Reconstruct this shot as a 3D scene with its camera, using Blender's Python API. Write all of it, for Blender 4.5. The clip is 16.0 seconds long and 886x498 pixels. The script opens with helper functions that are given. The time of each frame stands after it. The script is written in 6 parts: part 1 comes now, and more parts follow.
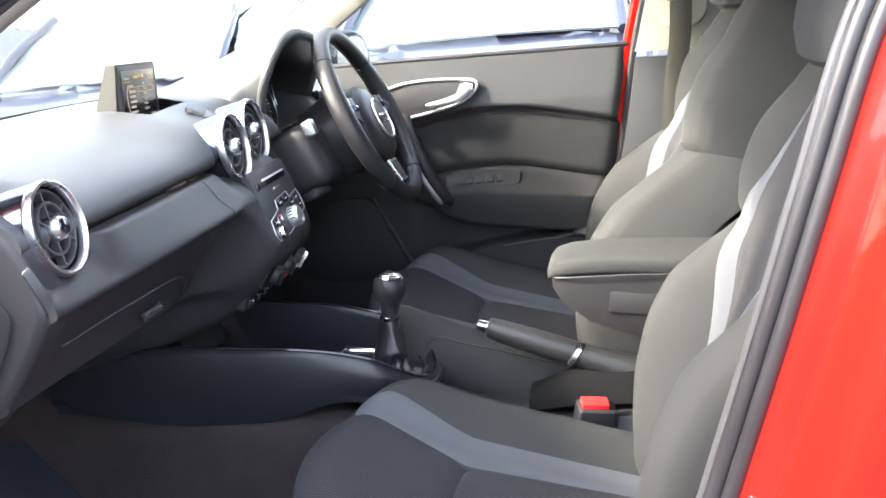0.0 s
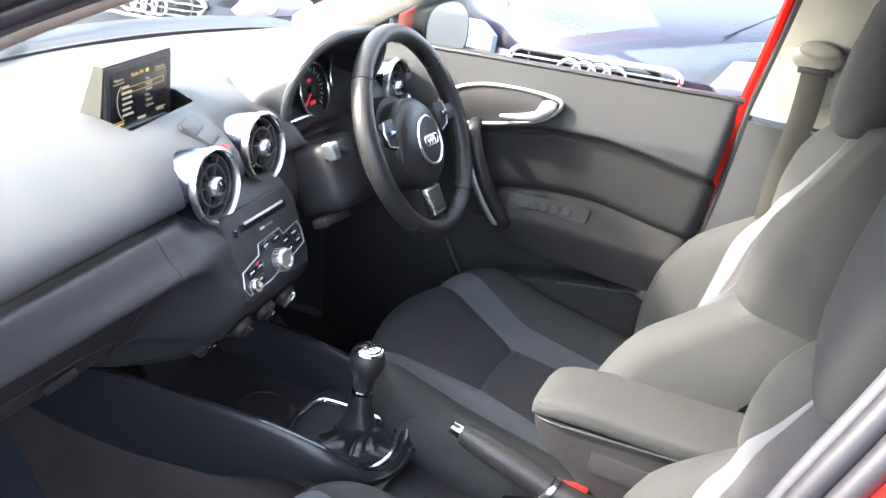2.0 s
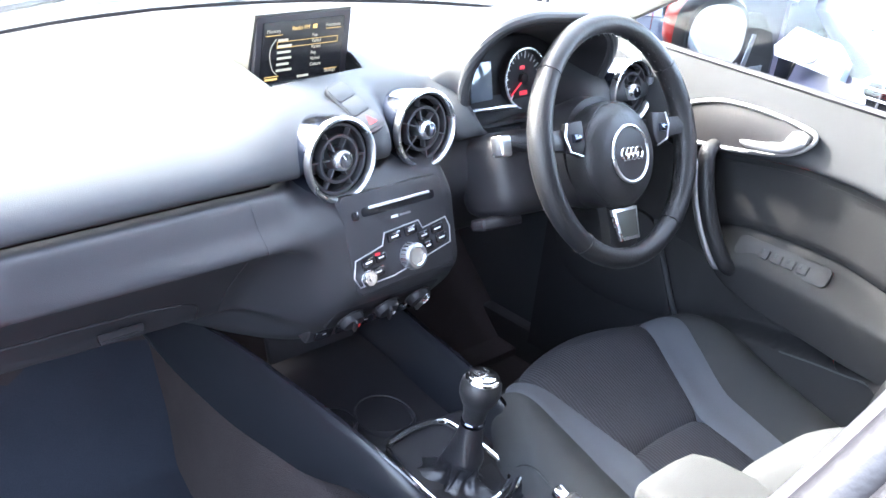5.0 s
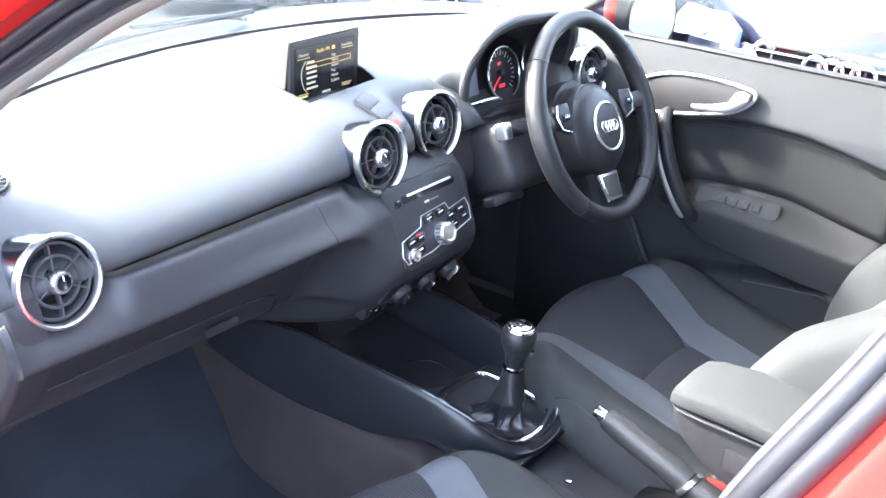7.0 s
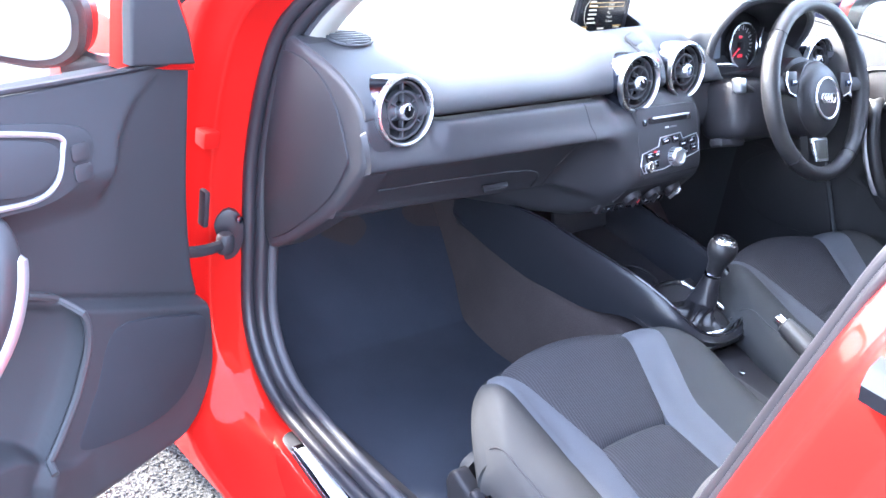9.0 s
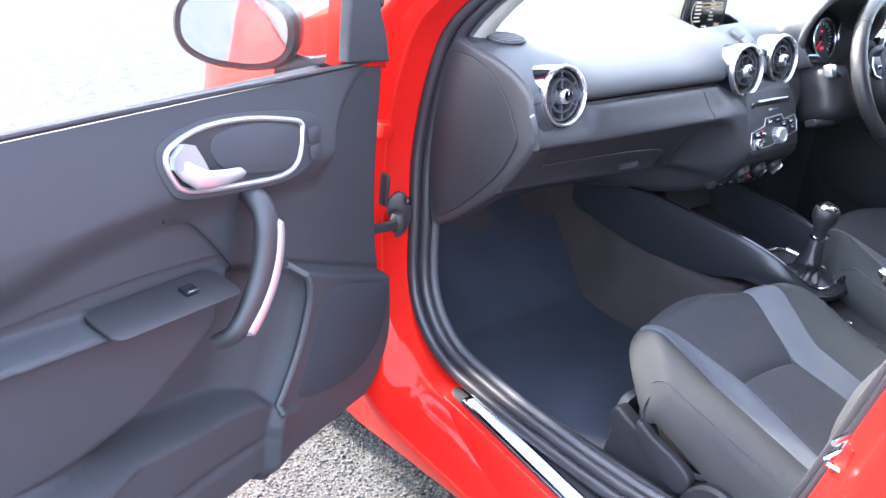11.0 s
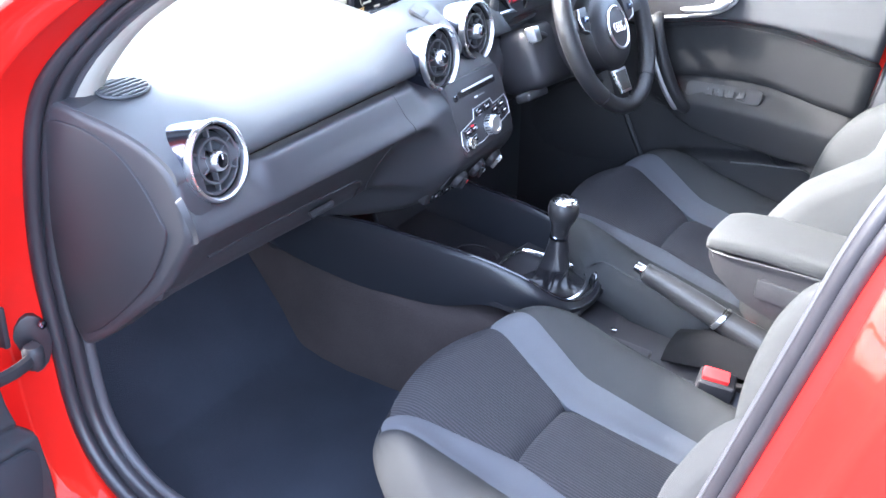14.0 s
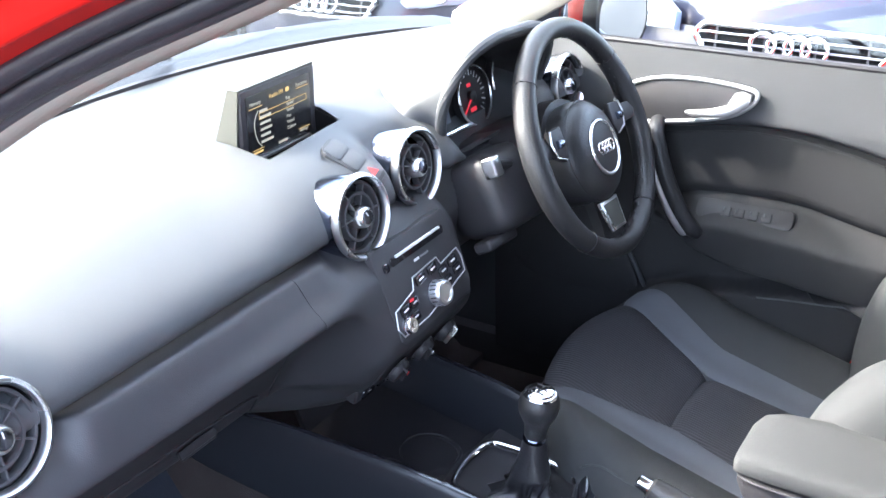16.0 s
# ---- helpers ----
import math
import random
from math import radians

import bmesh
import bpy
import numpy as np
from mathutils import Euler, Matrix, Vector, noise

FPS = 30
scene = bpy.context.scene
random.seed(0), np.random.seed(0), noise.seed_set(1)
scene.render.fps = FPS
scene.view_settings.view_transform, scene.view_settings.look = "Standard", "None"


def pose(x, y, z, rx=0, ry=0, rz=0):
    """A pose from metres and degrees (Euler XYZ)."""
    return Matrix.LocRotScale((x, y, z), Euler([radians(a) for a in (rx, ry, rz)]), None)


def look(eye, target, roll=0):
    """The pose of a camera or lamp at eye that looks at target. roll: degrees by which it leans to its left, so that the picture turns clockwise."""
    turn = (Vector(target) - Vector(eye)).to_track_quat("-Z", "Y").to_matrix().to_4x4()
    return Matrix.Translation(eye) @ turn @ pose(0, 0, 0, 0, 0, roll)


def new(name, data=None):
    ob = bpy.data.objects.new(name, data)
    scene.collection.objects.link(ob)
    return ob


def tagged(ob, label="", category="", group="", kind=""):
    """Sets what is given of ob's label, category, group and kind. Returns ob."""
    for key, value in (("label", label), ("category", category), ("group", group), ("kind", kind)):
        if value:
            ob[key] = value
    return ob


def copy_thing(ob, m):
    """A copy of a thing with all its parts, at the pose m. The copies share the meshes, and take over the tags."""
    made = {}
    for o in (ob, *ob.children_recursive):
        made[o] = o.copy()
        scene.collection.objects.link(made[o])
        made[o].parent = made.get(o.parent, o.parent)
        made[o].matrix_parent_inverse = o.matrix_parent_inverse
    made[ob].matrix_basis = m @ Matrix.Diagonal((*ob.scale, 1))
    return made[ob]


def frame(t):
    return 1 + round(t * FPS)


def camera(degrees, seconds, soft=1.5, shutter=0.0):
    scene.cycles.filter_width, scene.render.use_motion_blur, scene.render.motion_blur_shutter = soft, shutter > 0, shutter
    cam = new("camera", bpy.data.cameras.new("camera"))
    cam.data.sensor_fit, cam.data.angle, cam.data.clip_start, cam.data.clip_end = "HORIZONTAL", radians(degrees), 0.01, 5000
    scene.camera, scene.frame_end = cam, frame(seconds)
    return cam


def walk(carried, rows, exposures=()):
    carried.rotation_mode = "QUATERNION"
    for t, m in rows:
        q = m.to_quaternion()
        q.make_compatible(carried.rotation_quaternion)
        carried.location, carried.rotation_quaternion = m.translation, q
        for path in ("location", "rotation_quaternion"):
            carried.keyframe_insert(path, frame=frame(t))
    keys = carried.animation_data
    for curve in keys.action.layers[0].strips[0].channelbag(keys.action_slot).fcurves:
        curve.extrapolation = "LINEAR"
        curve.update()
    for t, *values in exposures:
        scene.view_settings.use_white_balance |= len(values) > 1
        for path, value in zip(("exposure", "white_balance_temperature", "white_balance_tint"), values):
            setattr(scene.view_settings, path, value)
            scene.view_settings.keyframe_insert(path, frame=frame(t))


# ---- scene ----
cam = camera(44.0, 16.0)
PATH = [
    (0, (-1.739, -0.639, 1.157), (0.172, -0.279, 0.69), -5.1),
    (0.5, (-1.682, -0.717, 1.284), (0.194, -0.309, 0.724), -5.2),
    (1, (-1.589, -0.795, 1.399), (0.217, -0.254, 0.731), -5.4),
    (1.5, (-1.467, -0.842, 1.483), (0.277, -0.211, 0.735), -1.7),
    (2, (-1.307, -0.83, 1.507), (0.399, -0.17, 0.696), 4.7),
    (2.5, (-1.213, -0.835, 1.519), (0.471, -0.156, 0.68), 7.3),
    (3, (-1.14, -0.896, 1.534), (0.48, -0.098, 0.673), 11.6),
    (3.5, (-1.042, -0.949, 1.501), (0.44, 0.056, 0.611), 11.7),
    (4, (-0.95, -0.952, 1.477), (0.429, 0.176, 0.567), 11.3),
    (4.2, (-0.924, -0.969, 1.445), (0.427, 0.208, 0.556), 10.4),
    (6.3, (-1.073, -1.006, 1.485), (0.3, 0.173, 0.634), 2.7),
    (6.5, (-1.122, -0.999, 1.495), (0.276, 0.147, 0.64), 2.7),
    (7, (-1.254, -1.003, 1.505), (0.199, 0.082, 0.662), 2.3),
    (7.5, (-1.37, -1.005, 1.503), (0.113, 0.047, 0.672), 3.8),
    (8, (-1.451, -1.039, 1.488), (-0.009, 0.056, 0.639), 4.9),
    (8.5, (-1.541, -1.105, 1.453), (-0.18, 0.089, 0.603), 6.9),
    (9, (-1.69, -1.23, 1.456), (-0.43, 0.08, 0.621), 9.1),
    (9.5, (-1.826, -1.315, 1.438), (-0.661, 0.081, 0.606), 10.7),
    (9.7, (-1.874, -1.308, 1.424), (-0.728, 0.101, 0.586), 11.1),
    (11.8, (-2.126, -1.235, 1.426), (-0.761, 0.007, 0.654), 2.2),
    (12, (-2.064, -1.181, 1.42), (-0.674, 0.008, 0.612), 2.0),
    (12.5, (-1.929, -1.074, 1.425), (-0.494, 0.014, 0.555), 1.4),
    (13, (-1.842, -1.011, 1.424), (-0.369, 0.0, 0.525), 2.0),
    (13.5, (-1.771, -1.013, 1.456), (-0.273, -0.041, 0.556), 2.2),
    (14, (-1.632, -0.949, 1.484), (-0.1, -0.028, 0.586), 0.9),
    (14.5, (-1.489, -0.843, 1.482), (0.033, 0.099, 0.59), -0.4),
    (15, (-1.366, -0.786, 1.492), (0.161, 0.159, 0.613), 0.0),
    (15.5, (-1.2, -0.764, 1.488), (0.303, 0.229, 0.618), -0.3),
    (16, (-1.105, -0.763, 1.491), (0.428, 0.193, 0.634), -1.6),
]
walk(cam, [(t, look(eye, target, roll)) for t, eye, target, roll in PATH], [(0, 2.66, 6500, 10), (1, 2.62, 6600, 10), (2.5, 2.94, 6200, 10), (3.5, 3.30, 5950, 10), (4.2, 3.54, 5900, 10), (7, 3.40, 5850, 10), (8, 3.54, 5750, 11), (9, 3.68, 5600, 14), (9.5, 3.58, 5750, 13), (12, 3.12, 5900, 12), (13, 3.15, 5900, 12), (14, 3.45, 5600, 12), (15, 3.46, 5650, 11), (16, 2.98, 5900, 10)])

# ---- world, sun, exposure ----
world = bpy.data.worlds.new("sky")
scene.world = world
world.use_nodes = True
wn = world.node_tree.nodes
sky = wn.new("ShaderNodeTexSky")
sky.sky_type = "NISHITA"
sky.sun_disc = False
sky.sun_elevation = radians(38.5)
sky.sun_rotation = radians(-22.6)
sky.dust_density = 2.5
haze = wn.new("ShaderNodeMix")
haze.data_type, haze.blend_type = "RGBA", "ADD"
haze.inputs["Factor"].default_value = 1.0
haze.inputs["B"].default_value = (4.0, 4.25, 4.8, 1)
world.node_tree.links.new(sky.outputs[0], haze.inputs["A"])
world.node_tree.links.new(haze.outputs["Result"], wn["Background"].inputs[0])
wn["Background"].inputs[1].default_value = 0.12
SUN_DIR = Vector((-0.30, 0.72, 0.62)).normalized()
sun = new("sun", bpy.data.lights.new("sun", "SUN"))
sun.data.energy, sun.data.angle, sun.data.color = 2.7, radians(5), (1.0, 0.90, 0.74)
sun.matrix_world = look(SUN_DIR * 20, (0, 0, 0))


# ---- materials ----
def mat(name, color, rough=0.5, metal=0.0, var=0.15, scale=60.0, bump=0.05, bscale=900.0, coat=0.0, stripes=None, spec=0.5, speck=0.0):
    """A surface with blotches at one scale and grain at a finer one; stripes: (count per metre, depth, axis)."""
    m = bpy.data.materials.new(name)
    m.use_nodes = True
    nt = m.node_tree
    b = nt.nodes["Principled BSDF"]
    b.inputs["Roughness"].default_value = rough
    b.inputs["Metallic"].default_value = metal
    b.inputs["Specular IOR Level"].default_value = spec
    b.inputs["Coat Weight"].default_value = coat
    b.inputs["Coat Roughness"].default_value = 0.03
    tc = nt.nodes.new("ShaderNodeTexCoord")
    n1 = nt.nodes.new("ShaderNodeTexNoise")
    n1.inputs["Scale"].default_value, n1.inputs["Detail"].default_value = scale / 8, 5
    n2 = nt.nodes.new("ShaderNodeTexNoise")
    n2.inputs["Scale"].default_value, n2.inputs["Detail"].default_value = bscale / 3, 2
    for n in (n1, n2):
        nt.links.new(tc.outputs["Object"], n.inputs["Vector"])
    mix = nt.nodes.new("ShaderNodeMix")
    mix.data_type = "RGBA"
    c = [min(1, v) for v in color]
    mix.inputs["A"].default_value = (*[v * (1 - var) for v in c], 1)
    mix.inputs["B"].default_value = (*[min(1, v * (1 + var)) for v in c], 1)
    add = nt.nodes.new("ShaderNodeMath")
    add.operation = "ADD"
    sc = nt.nodes.new("ShaderNodeMath")
    sc.operation, sc.inputs[1].default_value = "MULTIPLY", 0.35 + speck
    sub = nt.nodes.new("ShaderNodeMath")
    sub.operation, sub.inputs[1].default_value = "SUBTRACT", (0.35 + speck) / 2
    nt.links.new(n2.outputs["Fac"], sc.inputs[0])
    nt.links.new(sc.outputs[0], sub.inputs[0])
    nt.links.new(n1.outputs["Fac"], add.inputs[0])
    nt.links.new(sub.outputs[0], add.inputs[1])
    nt.links.new(add.outputs[0], mix.inputs["Factor"])
    nt.links.new(mix.outputs["Result"], b.inputs["Base Color"])
    rr = nt.nodes.new("ShaderNodeMapRange")
    rr.inputs["To Min"].default_value, rr.inputs["To Max"].default_value = max(0.0, rough - 0.06), min(1, rough + 0.06)
    nt.links.new(n1.outputs["Fac"], rr.inputs["Value"])
    nt.links.new(rr.outputs["Result"], b.inputs["Roughness"])
    bp = nt.nodes.new("ShaderNodeBump")
    bp.inputs["Strength"].default_value, bp.inputs["Distance"].default_value = bump, 0.002
    height = n2.outputs["Fac"]
    if stripes:
        w = nt.nodes.new("ShaderNodeTexWave")
        w.wave_type, w.bands_direction = "BANDS", stripes[2]
        w.inputs["Scale"].default_value = stripes[0] / 20 * math.pi
        w.inputs["Distortion"].default_value = 0.15
        nt.links.new(tc.outputs["Object"], w.inputs["Vector"])
        mul = nt.nodes.new("ShaderNodeMath")
        mul.operation = "ADD"
        nt.links.new(w.outputs["Fac"], mul.inputs[0])
        nt.links.new(n2.outputs["Fac"], mul.inputs[1])
        height = mul.outputs[0]
        dark = nt.nodes.new("ShaderNodeMix")
        dark.data_type = "RGBA"
        dark.inputs["A"].default_value = (*[v * stripes[1] for v in c], 1)
        nt.links.new(w.outputs["Fac"], dark.inputs["Factor"])
        nt.links.new(mix.outputs["Result"], dark.inputs["B"])
        nt.links.new(dark.outputs["Result"], b.inputs["Base Color"])
    nt.links.new(height, bp.inputs["Height"])
    nt.links.new(bp.outputs["Normal"], b.inputs["Normal"])
    return m


def glass(name, tint=(1, 1, 1), rough=0.0):
    m = bpy.data.materials.new(name)
    m.use_nodes = True
    b = m.node_tree.nodes["Principled BSDF"]
    b.inputs["Base Color"].default_value = (*tint, 1)
    b.inputs["Transmission Weight"].default_value = 1
    b.inputs["Roughness"].default_value = rough
    b.inputs["IOR"].default_value = 1.45
    return m


def glow(name, color, power):
    m = bpy.data.materials.new(name)
    m.use_nodes = True
    b = m.node_tree.nodes["Principled BSDF"]
    b.inputs["Base Color"].default_value = (*[v * 0.2 for v in color], 1)
    b.inputs["Emission Color"].default_value = (*color, 1)
    b.inputs["Emission Strength"].default_value = power
    return m


RED = mat("red_paint", (0.47, 0.0098, 0.0075), 0.40, 0.0, 0.04, 20, 0.01, 500, coat=0.36, spec=0.2)
# orange tint in the reflections imitates strong sunlight on the red
RED.node_tree.nodes["Principled BSDF"].inputs["Specular Tint"].default_value = (1.0, 0.4, 0.1, 1)
DASH = mat("dash_soft_plastic", (0.050, 0.053, 0.058), 0.5, 0, 0.12, 40, 0.16, 2400)
DASH_LOW = mat("dash_hard_plastic", (0.030, 0.030, 0.034), 0.48, 0, 0.12, 40, 0.13, 2400)
TRIM = mat("door_trim_plastic", (0.040, 0.042, 0.047), 0.58, 0, 0.12, 40, 0.13, 2400, spec=0.25)
BLACK = mat("black_plastic", (0.026, 0.025, 0.028), 0.45, 0, 0.15, 60, 0.06, 1500, spec=0.32)
SEAT_PLASTIC = mat("matt_seat_plastic", (0.013, 0.013, 0.016), 0.5, 0, 0.15, 60, 0.1, 1500, spec=0.3)
GLOSS = mat("gloss_black", (0.012, 0.012, 0.016), 0.12, 0, 0.1, 30, 0.0, 500, coat=0.6)
RUBBER = mat("rubber_seal", (0.022, 0.021, 0.025), 0.38, 0, 0.2, 80, 0.1, 1200, spec=0.55)
LEATHER = mat("leather", (0.018, 0.018, 0.02), 0.42, 0, 0.2, 70, 0.25, 900)
GAITER = mat("soft_black_leather", (0.015, 0.015, 0.018), 0.32, 0, 0.2, 60, 0.2, 700)
CLOTH = mat("charcoal_ribbed_cloth", (0.050, 0.049, 0.056), 0.9, 0, 0.15, 80, 0.5, 2600, stripes=(360, 0.58, "X"), spec=0.2, speck=0.5)
BOLSTER = mat("charcoal_bolster_cloth", (0.032, 0.033, 0.035), 0.85, 0, 0.12, 60, 0.3, 3000, spec=0.25, speck=0.4)
STRIPE = mat("grey_blue_cloth", (0.086, 0.091, 0.106), 0.85, 0, 0.1, 60, 0.3, 3000, spec=0.25, speck=0.4)
CARPET = mat("dark_carpet", (0.050, 0.042, 0.042), 0.95, 0, 0.35, 70, 1.0, 1800, spec=0.1, speck=0.6)
MAT_PILE = mat("navy_carpet_mat", (0.034, 0.039, 0.052), 0.95, 0, 0.3, 60, 1.0, 2200, spec=0.1, speck=0.6)
CREAM = mat("pale_pillar_trim", (0.34, 0.33, 0.285), 0.7, 0, 0.05, 40, 0.2, 2400)
CREAM_DARK = mat("beige_plastic", (0.17, 0.165, 0.145), 0.55, 0, 0.05, 40, 0.1, 2400)
CONSOLE = mat("console_satin_plastic", (0.016, 0.017, 0.021), 0.3, 0, 0.12, 40, 0.06, 2400)
GRILLE_CLOTH = mat("speaker_cloth", (0.034, 0.036, 0.043), 0.9, 0, 0.15, 60, 0.5, 3000, spec=0.15)
# darker than the door trim: insert colour, and shade painted on armrest and lower door
DOOR_DARK_SHADED = mat("dark_shaded_door_plastic", (0.025, 0.025, 0.027), 0.65, 0, 0.12, 40, 0.13, 2400, spec=0.2)
EDGE = mat("grey_edge_plastic", (0.050, 0.050, 0.057), 0.5, 0, 0.08, 40, 0.1, 2400)
SHELL = mat("grey_shell_plastic", (0.055, 0.056, 0.049), 0.45, 0, 0.05, 40, 0.06, 2400)
# near black, so cavities carry their shade in the colour; also the brake sleeve
SHADE_BLACK = mat("shade_black_matt", (0.006, 0.006, 0.007), 0.95, 0, 0.2, 60, 0.1, 1500, spec=0.1)
ALU = mat("satin_aluminium", (0.72, 0.73, 0.75), 0.28, 1, 0.05, 60, 0.02, 900)
SATIN = mat("satin_silver_plastic", (0.50, 0.50, 0.52), 0.38, 0.75, 0.05, 60, 0.02, 900)
SILL_ALU = mat("brushed_sill_aluminium", (0.80, 0.81, 0.84), 0.42, 0.55, 0.06, 60, 0.05, 900)
CHROME = mat("chrome", (0.85, 0.85, 0.87), 0.1, 1, 0.03, 30, 0.0, 500)
DARK_METAL = mat("blued_chrome", (0.17, 0.19, 0.25), 0.16, 1, 0.05, 30, 0.0, 500)
VANE = mat("vent_vane_plastic", (0.05, 0.05, 0.055), 0.45, 0, 0.1, 60, 0.05, 1500)
SCREEN = mat("dark_screen", (0.012, 0.012, 0.013), 0.25, 0, 0.05, 30, 0.0, 300, spec=0.4)
AMBER = glow("amber_text", (1.0, 0.66, 0.22), 0.11)
PALE = glow("pale_text", (0.9, 0.85, 0.7), 0.06)
RED_LIGHT = glow("red_light", (1.0, 0.05, 0.08), 0.10)
RED_PLASTIC = mat("red_plastic", (0.75, 0.03, 0.03), 0.4, 0, 0.05, 60, 0.02, 500)
WEBBING = mat("belt_webbing", (0.026, 0.025, 0.021), 0.75, 0, 0.15, 60, 0.4, 2500)
GLASS = glass("window_glass", (0.93, 0.97, 0.96))
MIRROR = mat("mirror_glass", (0.9, 0.92, 0.95), 0.02, 1, 0.0, 10, 0.0, 100)
WHITE_MARK = mat("white_marking", (0.7, 0.7, 0.7), 0.5, 0, 0.03, 40, 0.02, 500)
GREY_MARK = mat("grey_marking", (0.20, 0.20, 0.21), 0.5, 0, 0.03, 40, 0.02, 500)
NAVY = mat("navy_paint", (0.022, 0.024, 0.046), 0.3, 0.1, 0.06, 20, 0.01, 500, coat=0.7)
SILVER = mat("silver_paint", (0.45, 0.47, 0.5), 0.3, 0.6, 0.05, 20, 0.01, 500, coat=0.8)
LAMP_GLASS = mat("lamp_lens", (0.28, 0.32, 0.38), 0.10, 0.2, 0.1, 60, 0.02, 300, coat=0.7)
# opaque pale base stands in for bright sky reflection and the lit cabin
CAR_GLASS = mat("pale_base_car_glass", (0.20, 0.23, 0.24), 0.06, 0, 0.1, 10, 0.0, 300, coat=1.0, spec=1.0)
TYRE = mat("tyre_rubber", (0.015, 0.015, 0.016), 0.8, 0, 0.2, 60, 0.2, 800)
HEAD = mat("pale_headliner", (0.5, 0.49, 0.46), 0.9, 0, 0.06, 60, 0.3, 1500)


# ---- builders ----
def finish(name, bm, material, angle=35):
    bmesh.ops.recalc_face_normals(bm, faces=bm.faces)
    me = bpy.data.meshes.new(name)
    bm.to_mesh(me)
    bm.free()
    me.polygons.foreach_set("use_smooth", [True] * len(me.polygons))
    me.set_sharp_from_angle(angle=radians(angle))
    me.materials.append(material)
    return me


def thing(name, label, category, at=(0, 0, 0), group="", kind="", m=None):
    ob = new(name)
    ob.empty_display_size = 0.05
    ob.matrix_world = m if m is not None else Matrix.Translation(at)
    return tagged(ob, label, category, group, kind)


def part(name, bm, material, parent=None, label="", angle=35, m=None):
    """One mesh object, under a thing or under a part. The mesh is in the parent's space."""
    ob = new(name, finish(name, bm, material, angle))
    if parent is not None:
        ob.parent = parent
    if m is not None:
        ob.matrix_basis = m
    return tagged(ob, label)


def spline(pts, n, closed=False):
    """A smooth line through points, n steps in all, by Catmull-Rom."""
    p = [Vector(q) for q in pts]
    k = len(p)
    segs = k if closed else k - 1
    out = []
    for i in range(n if closed else n + 1):
        f = i / n * segs
        j = min(int(f), segs - 1)
        u = f - j
        if closed:
            a, b, c, d = p[(j - 1) % k], p[j % k], p[(j + 1) % k], p[(j + 2) % k]
        else:
            b, c = p[j], p[j + 1]
            a = p[j - 1] if j else b * 2 - c
            d = p[j + 2] if j + 2 < k else c * 2 - b
        out.append(0.5 * (2 * b + (c - a) * u + (2 * a - 5 * b + 4 * c - d) * u * u + (3 * b - a - 3 * c + d) * u ** 3))
    return out


def loft(rings, closed=True, caps=True, bm=None):
    """Skin through rows of points of equal count. closed: each row is a loop."""
    bm = bm or bmesh.new()
    vs = [[bm.verts.new(p) for p in r] for r in rings]
    n = len(rings[0])
    for a, b in zip(vs, vs[1:]):
        for i in range(n if closed else n - 1):
            j = (i + 1) % n
            bm.faces.new((a[i], a[j], b[j], b[i]))
    if caps and closed:
        bm.faces.new(vs[0][::-1])
        bm.faces.new(vs[-1])
    return bm


def sheet(rows, thick, bm=None):
    """A skin through open rows of points, given thickness against its normals."""
    bm = bm or bmesh.new()
    g = bmesh.new()
    loft(rows, closed=False, caps=False, bm=g)
    bmesh.ops.recalc_face_normals(g, faces=g.faces)
    g.normal_update()
    top = {v: bm.verts.new(v.co) for v in g.verts}
    low = {v: bm.verts.new(v.co - v.normal * thick) for v in g.verts}
    for f in g.faces:
        bm.faces.new([top[v] for v in f.verts])
        bm.faces.new([low[v] for v in reversed(f.verts)])
    for e in g.edges:
        if e.is_boundary:
            a, b = e.verts
            bm.faces.new((top[a], top[b], low[b], low[a]))
    g.free()
    return bm


def tube(pts, r, seg=10, closed=False, flat=1.0, up=(0, 0, 1), bm=None):
    """A round or flattened bar along points; r may be a list."""
    pts = [Vector(p) for p in pts]
    rings = []
    n = len(pts)
    for i, p in enumerate(pts):
        if closed:
            t = pts[(i + 1) % n] - pts[i - 1]
        else:
            t = pts[min(i + 1, n - 1)] - pts[max(i - 1, 0)]
        t.normalize()
        s = t.cross(Vector(up))
        s = s.normalized() if s.length > 1e-5 else t.orthogonal().normalized()
        u = s.cross(t)
        rad = r[i] if isinstance(r, (list, tuple)) else r
        rings.append([p + s * math.cos(a) * rad + u * math.sin(a) * rad * flat for a in [2 * math.pi * k / seg for k in range(seg)]])
    if closed:
        rings.append(rings[0])
        bm = loft(rings, True, False, bm)
        bmesh.ops.remove_doubles(bm, verts=bm.verts, dist=1e-6)
        return bm
    return loft(rings, True, True, bm)


def lathe(profile, seg=28, m=None, bm=None, squash=(1, 1), caps=True):
    """Turns (radius, height) pairs round z; m places it."""
    m = m or Matrix()
    rings = [[m @ Vector((r * math.cos(a) * squash[0], r * math.sin(a) * squash[1], h)) for a in [2 * math.pi * k / seg for k in range(seg)]] for r, h in profile]
    return loft(rings, True, caps, bm)


def box(size, m=None, bevel=0.0, seg=2, bm=None):
    g = bmesh.new()
    bmesh.ops.create_cube(g, size=1)
    for v in g.verts:
        v.co = Vector((v.co.x * size[0], v.co.y * size[1], v.co.z * size[2]))
    if bevel:
        bmesh.ops.bevel(g, geom=g.edges[:], offset=bevel, segments=seg, affect="EDGES", profile=0.6)
    if m is not None:
        g.transform(m)
    if bm is None:
        return g
    me = bpy.data.meshes.new("tmp")
    g.to_mesh(me)
    bm.from_mesh(me)
    bpy.data.meshes.remove(me)
    g.free()
    return bm


